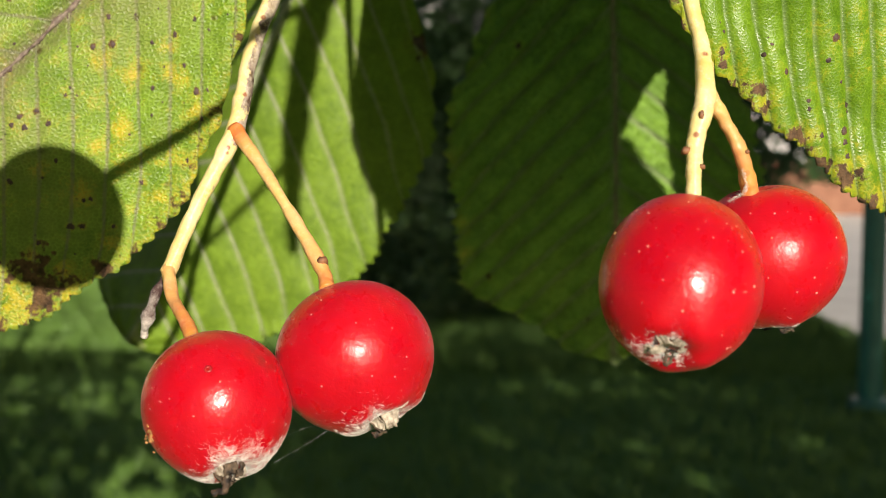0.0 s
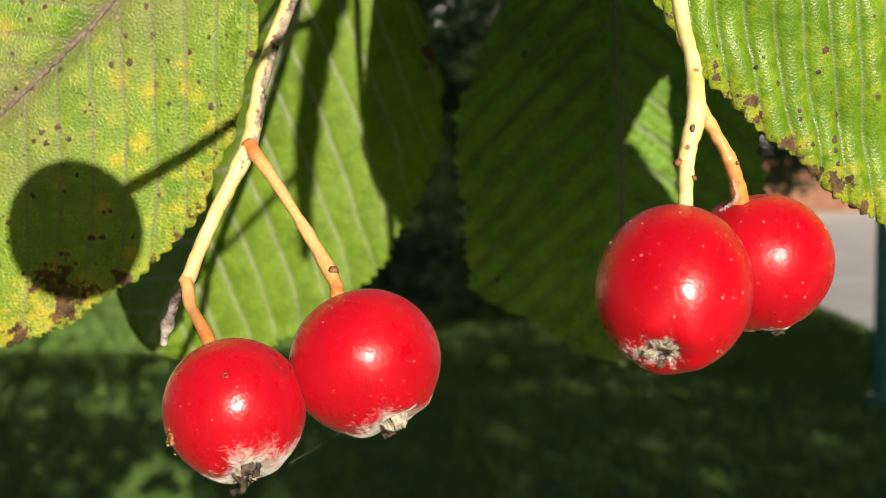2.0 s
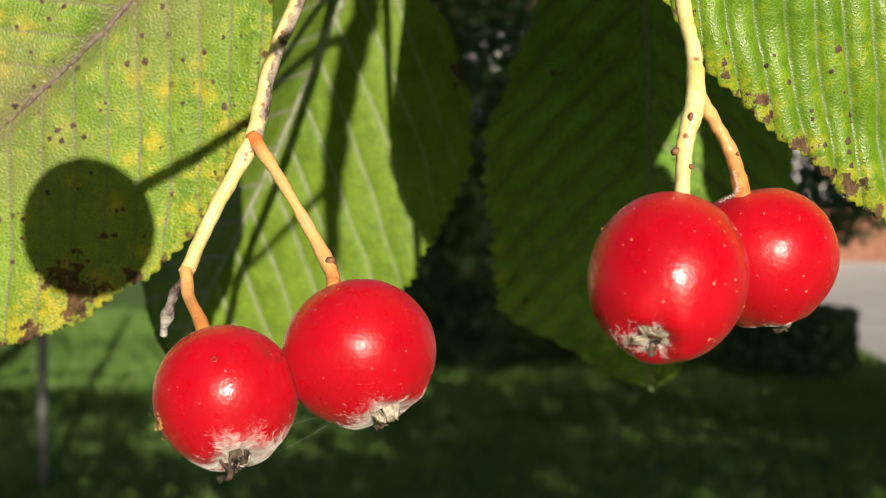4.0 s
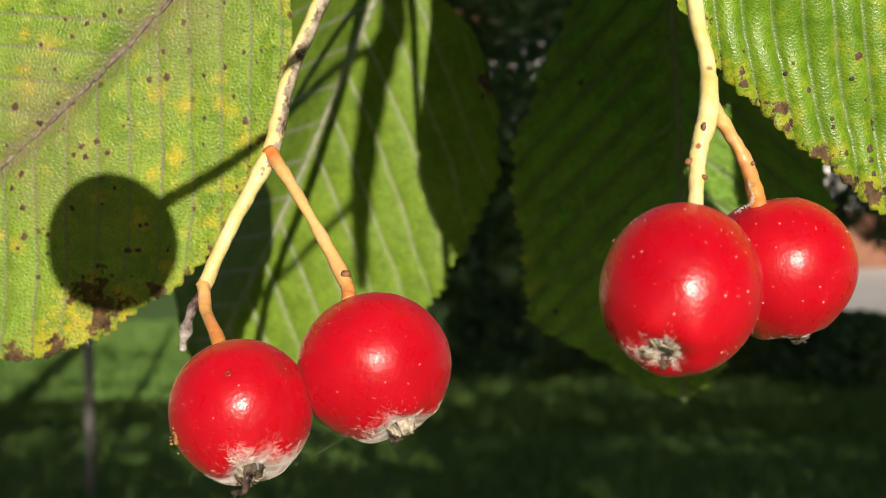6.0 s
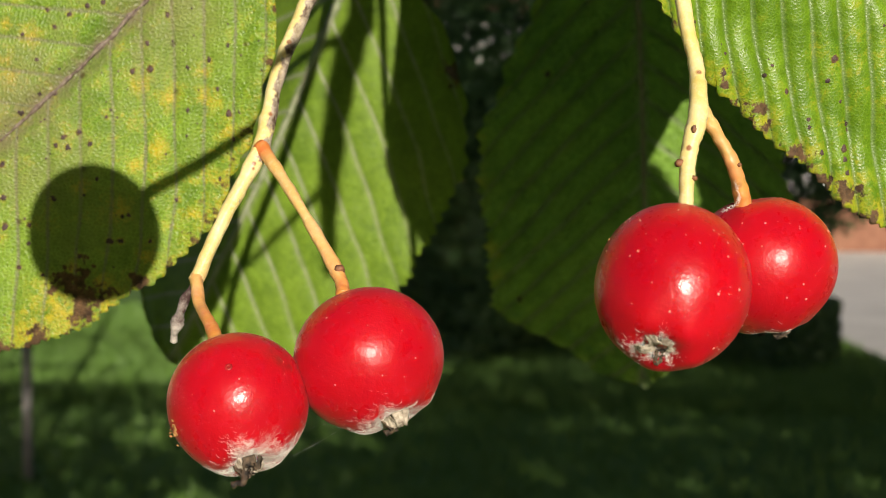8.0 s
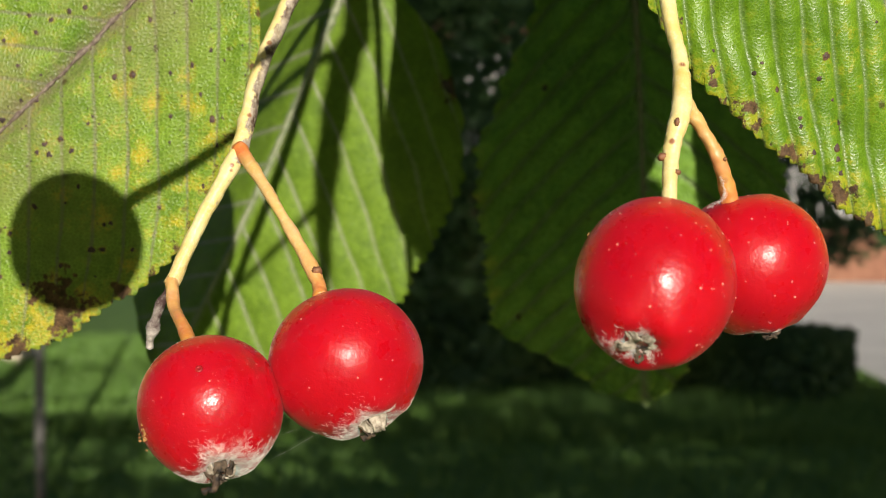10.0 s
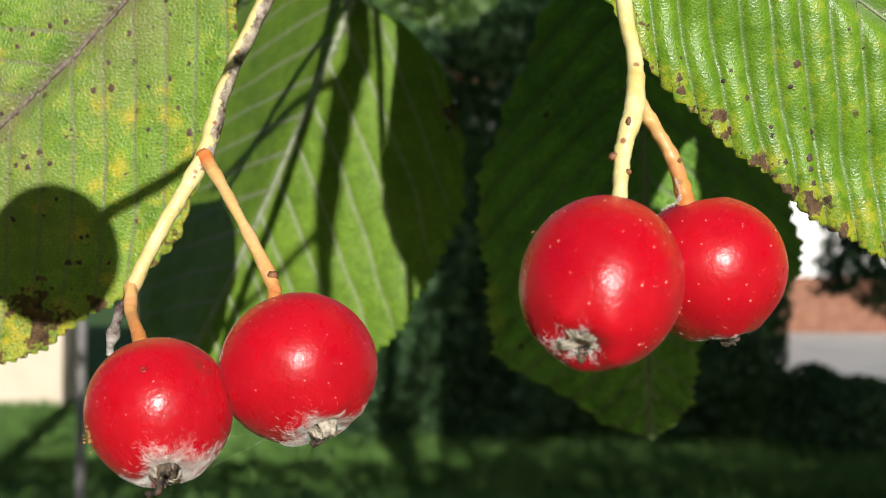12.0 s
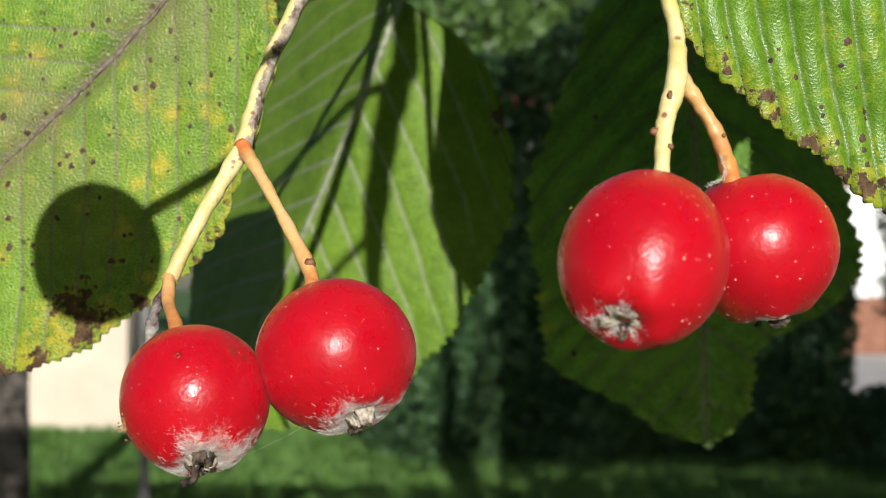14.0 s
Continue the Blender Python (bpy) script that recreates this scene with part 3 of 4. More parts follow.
# ---- fruit ----
def berry(parent, centre, wide, tall, calyx, seed, down=0.6, blush=None, russet=None, husk=0.0, style=None, pimple=None, faint=False, splay=0.0, ragged=0.5, wool=None, sepal_size=1.0):
    """A round pome: red skin, pale dots, dried sepals in a small pit and woolly down round them. calyx: the way from the centre to the sepals."""
    rng = random.Random(int(seed * 1000))
    turn = frame_of(-Vector(calyx))
    rows, cols = 72, 96
    verts = []
    for i in range(rows):
        th = math.pi * i / (rows - 1)
        for j in range(cols):
            ph = 2 * math.pi * j / cols
            shape = 1.0 + 0.035 * math.sin(th) ** 2 - 0.03 * math.cos(2 * th)
            pit = -0.16 * math.exp(-(th / 0.22) ** 2) - 0.20 * math.exp(-((math.pi - th) / 0.26) ** 2) + 0.03 * math.exp(-((math.pi - th - 0.5) / 0.2) ** 2) * (1 + 0.6 * math.cos(5 * ph))
            r = shape + pit * 0.8
            verts.append((wide * r * math.sin(th) * math.cos(ph), wide * r * math.sin(th) * math.sin(ph), tall * r * math.cos(th)))
    verts = np.array(verts)
    verts *= (1 + 0.012 * wobble(verts, 240.0, seed))[:, None]
    faces = grid_faces(rows, cols, True)
    unit = verts / np.linalg.norm(verts, axis=1)[:, None]
    low = np.arccos(np.clip(-unit[:, 2], -1, 1))
    phases = [rng.uniform(0, 6.283) for _ in range(3)]
    if wool:
        side = turn.to_3x3().transposed() @ Vector(wool)
        phases[0] = math.pi / 2 - math.atan2(side.y, side.x)
    reach = lambda ph: 1 + ragged * (0.5 * np.sin(ph + phases[0]) + 0.35 * np.sin(3 * ph + phases[1]) + 0.25 * np.sin(7 * ph + phases[2]))  # noqa: E731
    fuzz = np.clip(1.15 - low / (down * reach(np.arctan2(unit[:, 1], unit[:, 0]))), 0, 1)
    world_turn = np.array(turn.to_3x3())
    out = unit @ world_turn.T

    def near(place, spread):
        if not place:
            return np.zeros(len(verts))
        p = np.array(place, float) / np.linalg.norm(place)
        return np.clip(1.2 - np.arccos(np.clip(out @ p, -1, 1)) / spread, 0, 1)
    ob = part("berry", mesh_of("berry", verts, faces, True, dict(down=fuzz, blush=0.36 * near(blush, 0.42), russet=near(russet, 0.24))), M_BERRY, parent)
    ob.matrix_world = Matrix.Translation(centre) @ turn

    def skin(th, ph, lift=0.0):
        i, j = min(rows - 1.001, max(0.0, th / math.pi * (rows - 1))), ph / (2 * math.pi) * cols
        fi, fj, i, j = i % 1, j % 1, int(i), int(j) % cols
        row = lambda k: verts[k * cols + j] * (1 - fj) + verts[k * cols + (j + 1) % cols] * fj  # noqa: E731
        v = Vector(row(i) * (1 - fi) + row(i + 1) * fi)
        return v + v.normalized() * lift, v.normalized()

    # pale dots
    lv, lf = [], []
    for _ in range(260):
        th, ph = math.acos(rng.uniform(-0.8, 0.97)), rng.uniform(0, 6.283)
        p, n = skin(th, ph, -0.00002)
        r = rng.choice((0.00004, 0.00005, 0.00006, 0.00007, 0.00008, 0.00012)) * rng.uniform(0.7, 1.15) * (0.85 if faint else 1.12)
        a = n.orthogonal().normalized()
        b = n.cross(a)
        first = len(lv)
        for ring, lift in ((1.0, 0.0), (0.65, 0.40)):
            for k in range(7):
                w = 2 * math.pi * k / 7
                lv.append(p + (a * math.cos(w) + b * math.sin(w)) * r * ring + n * (r * lift))
        lv.append(p + n * r * 0.48)
        for k in range(7):
            m = (k + 1) % 7
            lf += [(first + k, first + m, first + 7 + m, first + 7 + k), (first + 7 + k, first + 7 + m, first + 14)]
    o = part("dotting", mesh_of("dotting", lv, lf), M_LENTICEL_FAINT if faint else M_LENTICEL, ob, "small pale raised dots")
    o["kind"] = "stuff"
    # five dried, crumpled sepals
    for k in range(5):
        w0 = 2 * math.pi * k / 5 + rng.uniform(-0.2, 0.2)
        rows2, cols2 = 9, 7
        sv = []
        size = rng.uniform(0.85, 1.2) * sepal_size
        for i in range(rows2):
            u = i / (rows2 - 1)
            for j in range(cols2):
                x = (j / (cols2 - 1) - 0.5) * (0.0019 - 0.0005 * splay) * size * (1 - u) ** 0.6 * (0.8 + 0.5 * u)
                rad = (0.0014 - 0.0016 * u + 0.0007 * u * u) * (1 - splay) + (0.0002 + 0.0027 * size * u) * splay
                z = -tall * 0.80 - 0.0016 * size * (math.sin(u * 1.9) * (1 - splay) + splay * (0.55 + 0.22 * math.sin(u * 3.1 + k) - 0.15 * u * u + 0.10 * math.sin(j * 2.4 + k)))
                c = Vector((rad * math.cos(w0) - x * math.sin(w0), rad * math.sin(w0) + x * math.cos(w0), z))
                c += Vector((rng.uniform(-1, 1), rng.uniform(-1, 1), rng.uniform(-1, 1))) * (0.00020 - 0.00012 * splay)
                sv.append(c)
        me = mesh_of("sepal", sv, grid_faces(rows2, cols2))
        s = part("sepal", me, M_DARK if rng.random() < husk else M_SEPAL, ob)
        s.modifiers.new("thick", "SOLIDIFY").thickness = 0.00018 - 0.00008 * splay
    if style:
        back = turn.to_3x3().transposed()
        a, b = (back @ (Vector(k) - Vector(centre)) for k in style)
        part("withered_style", tube_mesh("withered_style", [(0, 0, -tall * 0.72), a, a.lerp(b, 0.6), b, b + (b - a) * 0.12], (0.00042, 0.00033, 0.00024, 0.00036, 0.00012), 9, 30, 0.3, seed), M_STYLE, ob, "blackish withered style")
    if pimple:
        d = (Vector(pimple) - Vector(centre)).normalized()
        local = turn.to_3x3().transposed() @ d
        th, ph = math.acos(local.z), math.atan2(local.y, local.x) % (2 * math.pi)
        p, n = skin(th, ph, 0.0)
        turn2 = n.to_track_quat("Z", "Y").to_matrix().to_4x4()
        rv, rf = [], []
        for i in range(20):
            for j in range(8):
                a, c = 2 * math.pi * i / 20, 2 * math.pi * j / 8
                rad = 0.00022 + 0.00015 * math.cos(c)
                rv.append(p + turn2.to_3x3() @ Vector((rad * math.cos(a), rad * math.sin(a), 0.00008 * math.sin(c))))
        for i in range(20):
            for j in range(8):
                k, m = (i + 1) % 20, (j + 1) % 8
                rf.append((i * 8 + j, k * 8 + j, k * 8 + m, i * 8 + m))
        part("pimple", mesh_of("pimple", rv, rf), M_PIMPLE, ob, "dark red ring-shaped blemish")
    # woolly hairs round the sepals
    if down:
        hv, hf = [], []
        for _ in range(8500):
            ph = rng.uniform(0, 6.283)
            th = math.pi - abs(rng.gauss(0, down * 0.34)) * float(reach(math.atan2(math.sin(ph), math.cos(ph)))) - 0.10
            if math.pi - th > 1.3:
                continue
            p, n = skin(th, ph, -0.00002)
            lock = 0.9 * math.sin(9 * ph + 3 * th + phases[1]) + 0.6 * math.sin(23 * ph - 5 * th)
            a = Vector((-math.cos(th) * math.cos(ph), -math.cos(th) * math.sin(ph), math.sin(th)))
            a = a + n.cross(a) * (0.8 * lock + rng.gauss(0, 0.9))
            a = (a - n * a.dot(n)).normalized()
            size = rng.uniform(0.0002, 0.0007)
            side = n.cross(a) * 0.0000036
            bow = n * rng.uniform(0.00001, 0.00010) + n.cross(a) * rng.gauss(0, 0.00008)
            first = len(hv)
            for u in (0.0, 0.35, 0.7, 1.0):
                c = p + a * size * u + bow * (4 * u * (1 - u)) - n * (size * u) ** 2 * 60
                hv += [c - side * (1.1 - u), c + side * (1.1 - u), c + n * 0.00002]
            for i in range(3):
                for x, y in ((0, 1), (1, 2), (2, 0)):
                    hf.append((first + 3 * i + x, first + 3 * i + y, first + 3 * i + 3 + y, first + 3 * i + 3 + x))
        for _ in range(2600 if faint else 0):
            p, n = skin(math.acos(rng.uniform(-0.9, 0.98)), rng.uniform(0, 6.283), -0.00002)
            a = (n + Vector((rng.gauss(0, 0.28), rng.gauss(0, 0.28), rng.gauss(0, 0.28)))) * rng.uniform(0.00010, 0.00022)
            s = n.orthogonal() * 0.0000026
            first = len(hv)
            hv += [p - s, p + s, p + n.cross(s), p + a]
            hf += [(first, first + 1, first + 3), (first + 1, first + 2, first + 3), (first + 2, first, first + 3)]
        o = part("down", mesh_of("down", hv, hf), M_WOOL, ob, "white woolly hairs")
        o["kind"] = "stuff"
    return ob


def stalk(parent, name, points, radii, rosy, cork=None, seed=1.0, sides=16, count=60):
    zero = lambda f, w: 0.0  # noqa: E731
    return part(name, tube_mesh(name, points, radii, sides, count, 0.15, seed, dict(rosy=rosy, cork=cork or zero)), M_STALK, parent)


def lump(parent, name, centre, size, material, seed, squash=(1, 1, 1), label=""):
    """A small knobbly piece: a bud scar, a crumb."""
    bm = bmesh.new()
    bmesh.ops.create_icosphere(bm, subdivisions=2, radius=1.0)
    rng = random.Random(seed)
    for v in bm.verts:
        v.co = Vector(v.co[k] * squash[k] for k in range(3)) * size * rng.uniform(0.75, 1.15)
    for f in bm.faces:
        f.smooth = True
    ob = part(name, bm, material, parent, label)
    ob.location = centre
    return ob


FRUIT = "fruit clusters of the whitebeam spray"
step = lambda f, lo, hi: min(1.0, max(0.0, (f - lo) / (hi - lo)))  # noqa: E731

pair = thing("berry_cluster", "two ripe red berries on a forked yellow stalk", "fruit cluster", FRUIT)
stalk(pair, "main_stalk", [(0.0000, 0.1540, 1.4990), (-0.0055, 0.1490, 1.4600), (-0.0120, 0.1410, 1.4340), (-0.01698, 0.135, 1.41939), (-0.01976, 0.131, 1.41063), (-0.02099, 0.127, 1.40213), (-0.02418, 0.124, 1.3949), (-0.02693, 0.121, 1.38763)],
      (0.0012, 0.0011, 0.00098, 0.00092, 0.00088, 0.00098, 0.00078, 0.00082), lambda f, w: 0.25 * step(f, 0.9, 1.0), lambda f, w: 0.90 * max(0.0, math.cos(w + 1.05)) ** 0.7 * (1 - 0.55 * step(f, 0.60, 0.85)), 1.1)
stalk(pair, "berry_stalk", [(-0.02690, 0.1212, 1.3880), (-0.0257, 0.1180, 1.3855), (-0.0241, 0.1150, 1.3842), (-0.0224, 0.1118, 1.3822)], (0.00080, 0.00066, 0.00064, 0.00085), lambda f, w: 0.50 + 0.5 * f, None, 1.2)
stalk(pair, "berry_stalk", [(-0.02099, 0.1268, 1.4022), (-0.01666, 0.122, 1.39695), (-0.01136, 0.1172, 1.3893), (-0.0103, 0.1150, 1.3868)], (0.00085, 0.00060, 0.00072, 0.00078), lambda f, w: 0.9 * (1 - step(f, 0.0, 0.15)) + 0.42 + 0.58 * step(f, 0.45, 1.0), lambda f, w: 0.35 * max(0.0, math.cos(w + 2.0)), 1.3)
part("dried_stub", tube_mesh("dried_stub", [(-0.02705, 0.1212, 1.3874), (-0.0285, 0.1222, 1.3852), (-0.0296, 0.1232, 1.3826), (-0.0302, 0.1240, 1.3808)], (0.00040, 0.00052, 0.00062, 0.00040), 10, 30, 0.35, 2.2, dict(pale=lambda f, w: 0.75 * f)), M_STUB, pair, "withered stub, dark above and grey below")
lump(pair, "bud_scar", (-0.0109, 0.1166, 1.3893), 0.00056, M_BUD, 4, (1, 0.7, 1))
berry(pair, (-0.01985, 0.1095, 1.37680), 0.0064, 0.0070, (0.0020, -0.0038, -0.0056), 1.0, 0.62, (-1, -0.3, -0.35), (0.72, -0.30, 0.72), 0.15, ((-0.0184, 0.1052, 1.3702), (-0.0195, 0.1051, 1.3698)), (-0.0195, 0.103, 1.3820), True)
berry(pair, (-0.0076, 0.1135, 1.38055), 0.0071, 0.0073, (0.0034, -0.0028, -0.0060), 2.0, 0.55, None, None, 0.1, ((-0.0050, 0.1108, 1.3741), (-0.0056, 0.1106, 1.3737)), None, True)

pair = thing("berry_cluster", "two glossy red berries on a thick pale yellow stalk", "fruit cluster", FRUIT)
stalk(pair, "main_stalk", [(0.0100, 0.1420, 1.5000), (0.0165, 0.1260, 1.4600), (0.0208, 0.1170, 1.4320), (0.02299, 0.112, 1.41487), (0.02385, 0.110, 1.40935), (0.0238, 0.1075, 1.4050), (0.02265, 0.106, 1.40050), (0.0223, 0.1045, 1.3955)],
      (0.0012, 0.0011, 0.00095, 0.00072, 0.00074, 0.00092, 0.00076, 0.00064), lambda f, w: 0.0, lambda f, w: 0.1, 3.1)
stalk(pair, "berry_stalk", [(0.0240, 0.1078, 1.4052), (0.0258, 0.1086, 1.4026), (0.02729, 0.109, 1.4000), (0.0287, 0.1102, 1.3958)], (0.00074, 0.00062, 0.00070, 0.00088), lambda f, w: 0.35 + 0.6 * f, lambda f, w: 0.5 * f * max(0.0, math.cos(w + 2.2)), 3.2)
lump(pair, "bud_scar", (0.02184, 0.1056, 1.4001), 0.00052, M_BUD, 7, (1, 0.8, 0.8))
lump(pair, "bud_scar", (0.02308, 0.1050, 1.3987), 0.00034, M_BUD, 8, (1, 0.8, 0.8))
lump(pair, "bud_scar", (0.02315, 0.1058, 1.4032), 0.00030, M_BUD, 11, (0.8, 0.35, 1.3))
lump(pair, "bud_scar", (0.0278, 0.1084, 1.4000), 0.00026, M_BUD, 9, (1, 0.8, 0.8))
berry(pair, (0.0207, 0.1010, 1.3892), 0.0064, 0.0080, (-0.0018, -0.0056, -0.0054), 3.0, 0.26, (-0.9, -0.1, 0.7), None, 0.35, splay=0.72, ragged=0.9, wool=(-1.0, 0.0, -0.35), sepal_size=0.82)
berry(pair, (0.0309, 0.1120, 1.3904), 0.0065, 0.0069, (0.0010, 0.0002, -0.0062), 4.0, 0.35, (-0.5, -0.3, -0.8), None, 0.6, splay=0.4)



def tuft(parent, line, count, spread, seed):
    """Fine matted hairs along a short line."""
    rng = random.Random(seed)
    hv, hf = [], []
    for _ in range(count):
        u = rng.random() * (len(line) - 1.001)
        p = Vector(line[int(u)]).lerp(Vector(line[int(u) + 1]), u % 1) + Vector([rng.gauss(0, spread) for _ in range(3)])
        a = Vector([rng.gauss(0, 1) for _ in range(3)]).normalized() * rng.uniform(0.00008, 0.00024)
        side = a.orthogonal().normalized() * 0.0000035
        first = len(hv)
        hv += [p - side, p + side, p + a * 0.5 + side + a.orthogonal() * 0.15, p + a]
        hf += [(first, first + 1, first + 2), (first, first + 2, first + 3)]
    part("down", mesh_of("down", hv, hf), M_WOOL, parent, "white woolly hairs")["kind"] = "stuff"


tuft(pair, [(0.0275, 0.1086, 1.3984), (0.0279, 0.1088, 1.3970), (0.0277, 0.1088, 1.3963), (0.0262, 0.1082, 1.3956)], 420, 0.00006, 9)

# the third cluster hangs nearer, above the view; its shadow lies on the leaves
pair = thing("berry_cluster", "ripe red berries on branching yellow stalks above", "fruit cluster", FRUIT)
low = lambda x, z: (x + 0.0096, 0.050, z + 0.0038)  # noqa: E731
stalk(pair, "main_stalk", [(0.0180, 0.080, 1.5030), low(0.0182, 1.4843), low(0.0165, 1.4797), low(0.0137, 1.4670), low(0.0119, 1.4503), low(0.0122, 1.4326)], (0.0025, 0.0028, 0.0029, 0.0027, 0.0022, 0.0011), lambda f, w: 0.0, None, 5.1)
stalk(pair, "berry_stalk", [low(0.0119, 1.4510), low(0.0019, 1.4413), low(-0.0075, 1.4325), low(-0.0150, 1.4275), low(-0.0225, 1.4231), low(-0.0270, 1.4200)], (0.0009, 0.0007, 0.0007, 0.0008, 0.0009, 0.0010), lambda f, w: 0.5 * f, None, 5.2)
stalk(pair, "berry_stalk", [low(0.0165, 1.4797), low(0.0065, 1.4767), low(-0.0025, 1.4717), low(-0.0120, 1.4660)], (0.0013, 0.0012, 0.0012, 0.0010), lambda f, w: 0.5 * f, None, 5.3)
berry(pair, low(-0.0305, 1.4172), 0.0084, 0.0084, (-0.55, -0.05, -0.45), 5.0, 0.5)

# a thread of silk between two berries
thread = part("spider_thread", tube_mesh("spider_thread", [(-0.0144, 0.1072, 1.37200), (-0.0118, 0.1088, 1.3732), (-0.0093, 0.1103, 1.3746)], (0.0000032, 0.0000032, 0.0000032), 5, 16), M_SILK)
tagged(thread, "fine pale spider thread strung between two berries", "spider thread")

thread = part("spider_thread", tube_mesh("spider_thread", [(-0.0141, 0.1070, 1.37420), (-0.0118, 0.1087, 1.3748), (-0.0098, 0.1101, 1.3751)], (0.0000022, 0.0000022, 0.0000022), 5, 16), M_SILK)
tagged(thread, "shorter faint spider thread between two berries", "spider thread")

# crumbs stuck to two berries, a small pimple and withered styles
def crumbs(name, centre, count, spread, size, material, seed, label, category):
    rng = random.Random(seed)
    bm = bmesh.new()
    for _ in range(count):
        m = Matrix.Translation([c + rng.gauss(0, s) for c, s in zip(centre, spread)]) @ Euler((rng.uniform(0, 6), rng.uniform(0, 6), 0)).to_matrix().to_4x4()
        bmesh.ops.create_icosphere(bm, subdivisions=1, radius=size * rng.uniform(0.5, 1.3), matrix=m @ Matrix.Diagonal((1, rng.uniform(0.5, 1), rng.uniform(0.5, 1), 1)))
    return tagged(part(name, bm, material), label, category)


crumbs("grit", (-0.02505, 0.1058, 1.3750), 46, (0.00020, 0.0004, 0.00042), 0.00016, M_GRIT, 3, "orange-brown crumbs of grit stuck to a berry", "grit")
crumbs("grit", (0.01505, 0.1000, 1.3930), 7, (0.00012, 0.0003, 0.0004), 0.00019, M_GRIT, 5, "small brown crumbs of grit stuck to a berry", "grit")


# ---- the spray's twig ----
twig = thing("twig", "brown woody twig that carries leaves and fruit", "twig")
part("bark", tube_mesh("bark", [(-0.30, 0.34, 1.66), (-0.12, 0.24, 1.56), (-0.006, 0.185, 1.503), (0.000, 0.152, 1.501), (0.010, 0.141, 1.502), (0.0185, 0.078, 1.504)], (0.005, 0.0034, 0.0022, 0.0018, 0.0016, 0.0013), 12, 70, 0.12, 9.0), M_TWIG, twig)
part("side_twig", tube_mesh("side_twig", [(-0.012, 0.19, 1.505), (0.000, 0.215, 1.502), (0.016, 0.222, 1.502), (0.025, 0.25, 1.502)], (0.0018, 0.0016, 0.0014, 0.0012), 10, 30, 0.12, 8.0), M_TWIG, twig)


# ---- lawn, paving and distance ----
def slab(name, x0, x1, y0, y1, z0, z1, material, parent=None, bevel=0.0):
    bm = bmesh.new()
    bmesh.ops.create_cube(bm, size=1.0)
    for v in bm.verts:
        v.co = Vector(((x0 + x1) / 2 + v.co.x * (x1 - x0), (y0 + y1) / 2 + v.co.y * (y1 - y0), (z0 + z1) / 2 + v.co.z * (z1 - z0)))
    if bevel:
        bmesh.ops.bevel(bm, geom=list(bm.edges), offset=bevel, segments=2, affect="EDGES")
    return part(name, bm, material, parent)


n = 60
ax = np.sign(np.linspace(-1, 1, n)) * np.abs(np.linspace(-1, 1, n)) ** 3 * 600
gx, gy = np.meshgrid(ax, ax, indexing="ij")
gz = 0.02 * wobble(np.column_stack([gx.ravel(), gy.ravel(), gx.ravel() * 0]), 0.5, 7.0) - 0.02
ground = part("ground", mesh_of("ground", np.column_stack([gx.ravel(), gy.ravel(), gz]), grid_faces(n, n)), M_GRASS_GROUND)
tagged(ground, "mown green lawn reaching into the distance", "lawn", kind="structure")

# grass blades where the lawn is seen


def blades(count, near, far, short, tall, seed):
    rng = np.random.RandomState(seed)
    y = rng.uniform(near, far, count)
    p = np.column_stack([rng.uniform(-0.75, 0.45, count) * y, y, np.full(count, -0.03)])
    p = p[((p[:, 0] < 3.0) | (p[:, 1] < 8.5)) & (rng.uniform(0, 1.6, count) < p[:, 1] - 2.5)]
    count = len(p)
    a = rng.uniform(0, 6.28, count)
    d = np.column_stack([np.cos(a), np.sin(a), np.zeros(count)]) * 0.006
    up = np.column_stack([rng.normal(0, 0.02, count), rng.normal(0, 0.02, count), rng.uniform(short, tall, count)])
    v = np.stack([p - d, p + d, p + up * 0.6 + d * 0.7, p + up * 0.6 - d * 0.7, p + up], axis=1).reshape(-1, 3)
    k = np.arange(count)[:, None] * 5
    return v, [tuple(f) for f in np.concatenate([k + (0, 1, 2, 3)]).tolist()] + [tuple(f) for f in (k + (3, 2, 4)).tolist()]


tagged(part("grass", mesh_of("grass", *blades(40000, 2.5, 7.6, 0.05, 0.09, 11), False), M_GRASS), "short green grass blades on the lawn", "grass", kind="stuff")
# Far blades are made taller so the low sun brightens that part.
tagged(part("grass", mesh_of("grass", *blades(80000, 7.4, 13.3, 0.08, 0.15, 12), False), M_GRASS), "green grass at the lawn's far side, made taller to catch sun", "grass", kind="stuff")


def foliage(count, place, size, seed, flat=0.55):
    """Many small leaf-shaped faces; place(rng) gives each one's middle."""
    rng = np.random.RandomState(seed)
    c = np.array([p for p in (place(rng) for _ in range(count)) if p is not None])
    m = len(c)
    a = rng.normal(size=(m, 3))
    a /= np.linalg.norm(a, axis=1)[:, None]
    b = np.cross(a, rng.normal(size=(m, 3)))
    b /= np.linalg.norm(b, axis=1)[:, None]
    n = np.cross(a, b)
    s = (size * rng.uniform(0.6, 1.3, m))[:, None]
    v = np.stack([c - a * s, c - b * s * flat + n * s * 0.12, c + a * s, c + b * s * flat + n * s * 0.12], axis=1).reshape(-1, 3)
    return mesh_of("foliage", v, (np.arange(m)[:, None] * 4 + (0, 1, 2, 3)).tolist(), False)


rng = random.Random(5)
HOLES = [(rng.uniform(-0.55, 0.85), rng.uniform(0.9, 2.1), rng.uniform(0.018, 0.036)) for _ in range(14)]


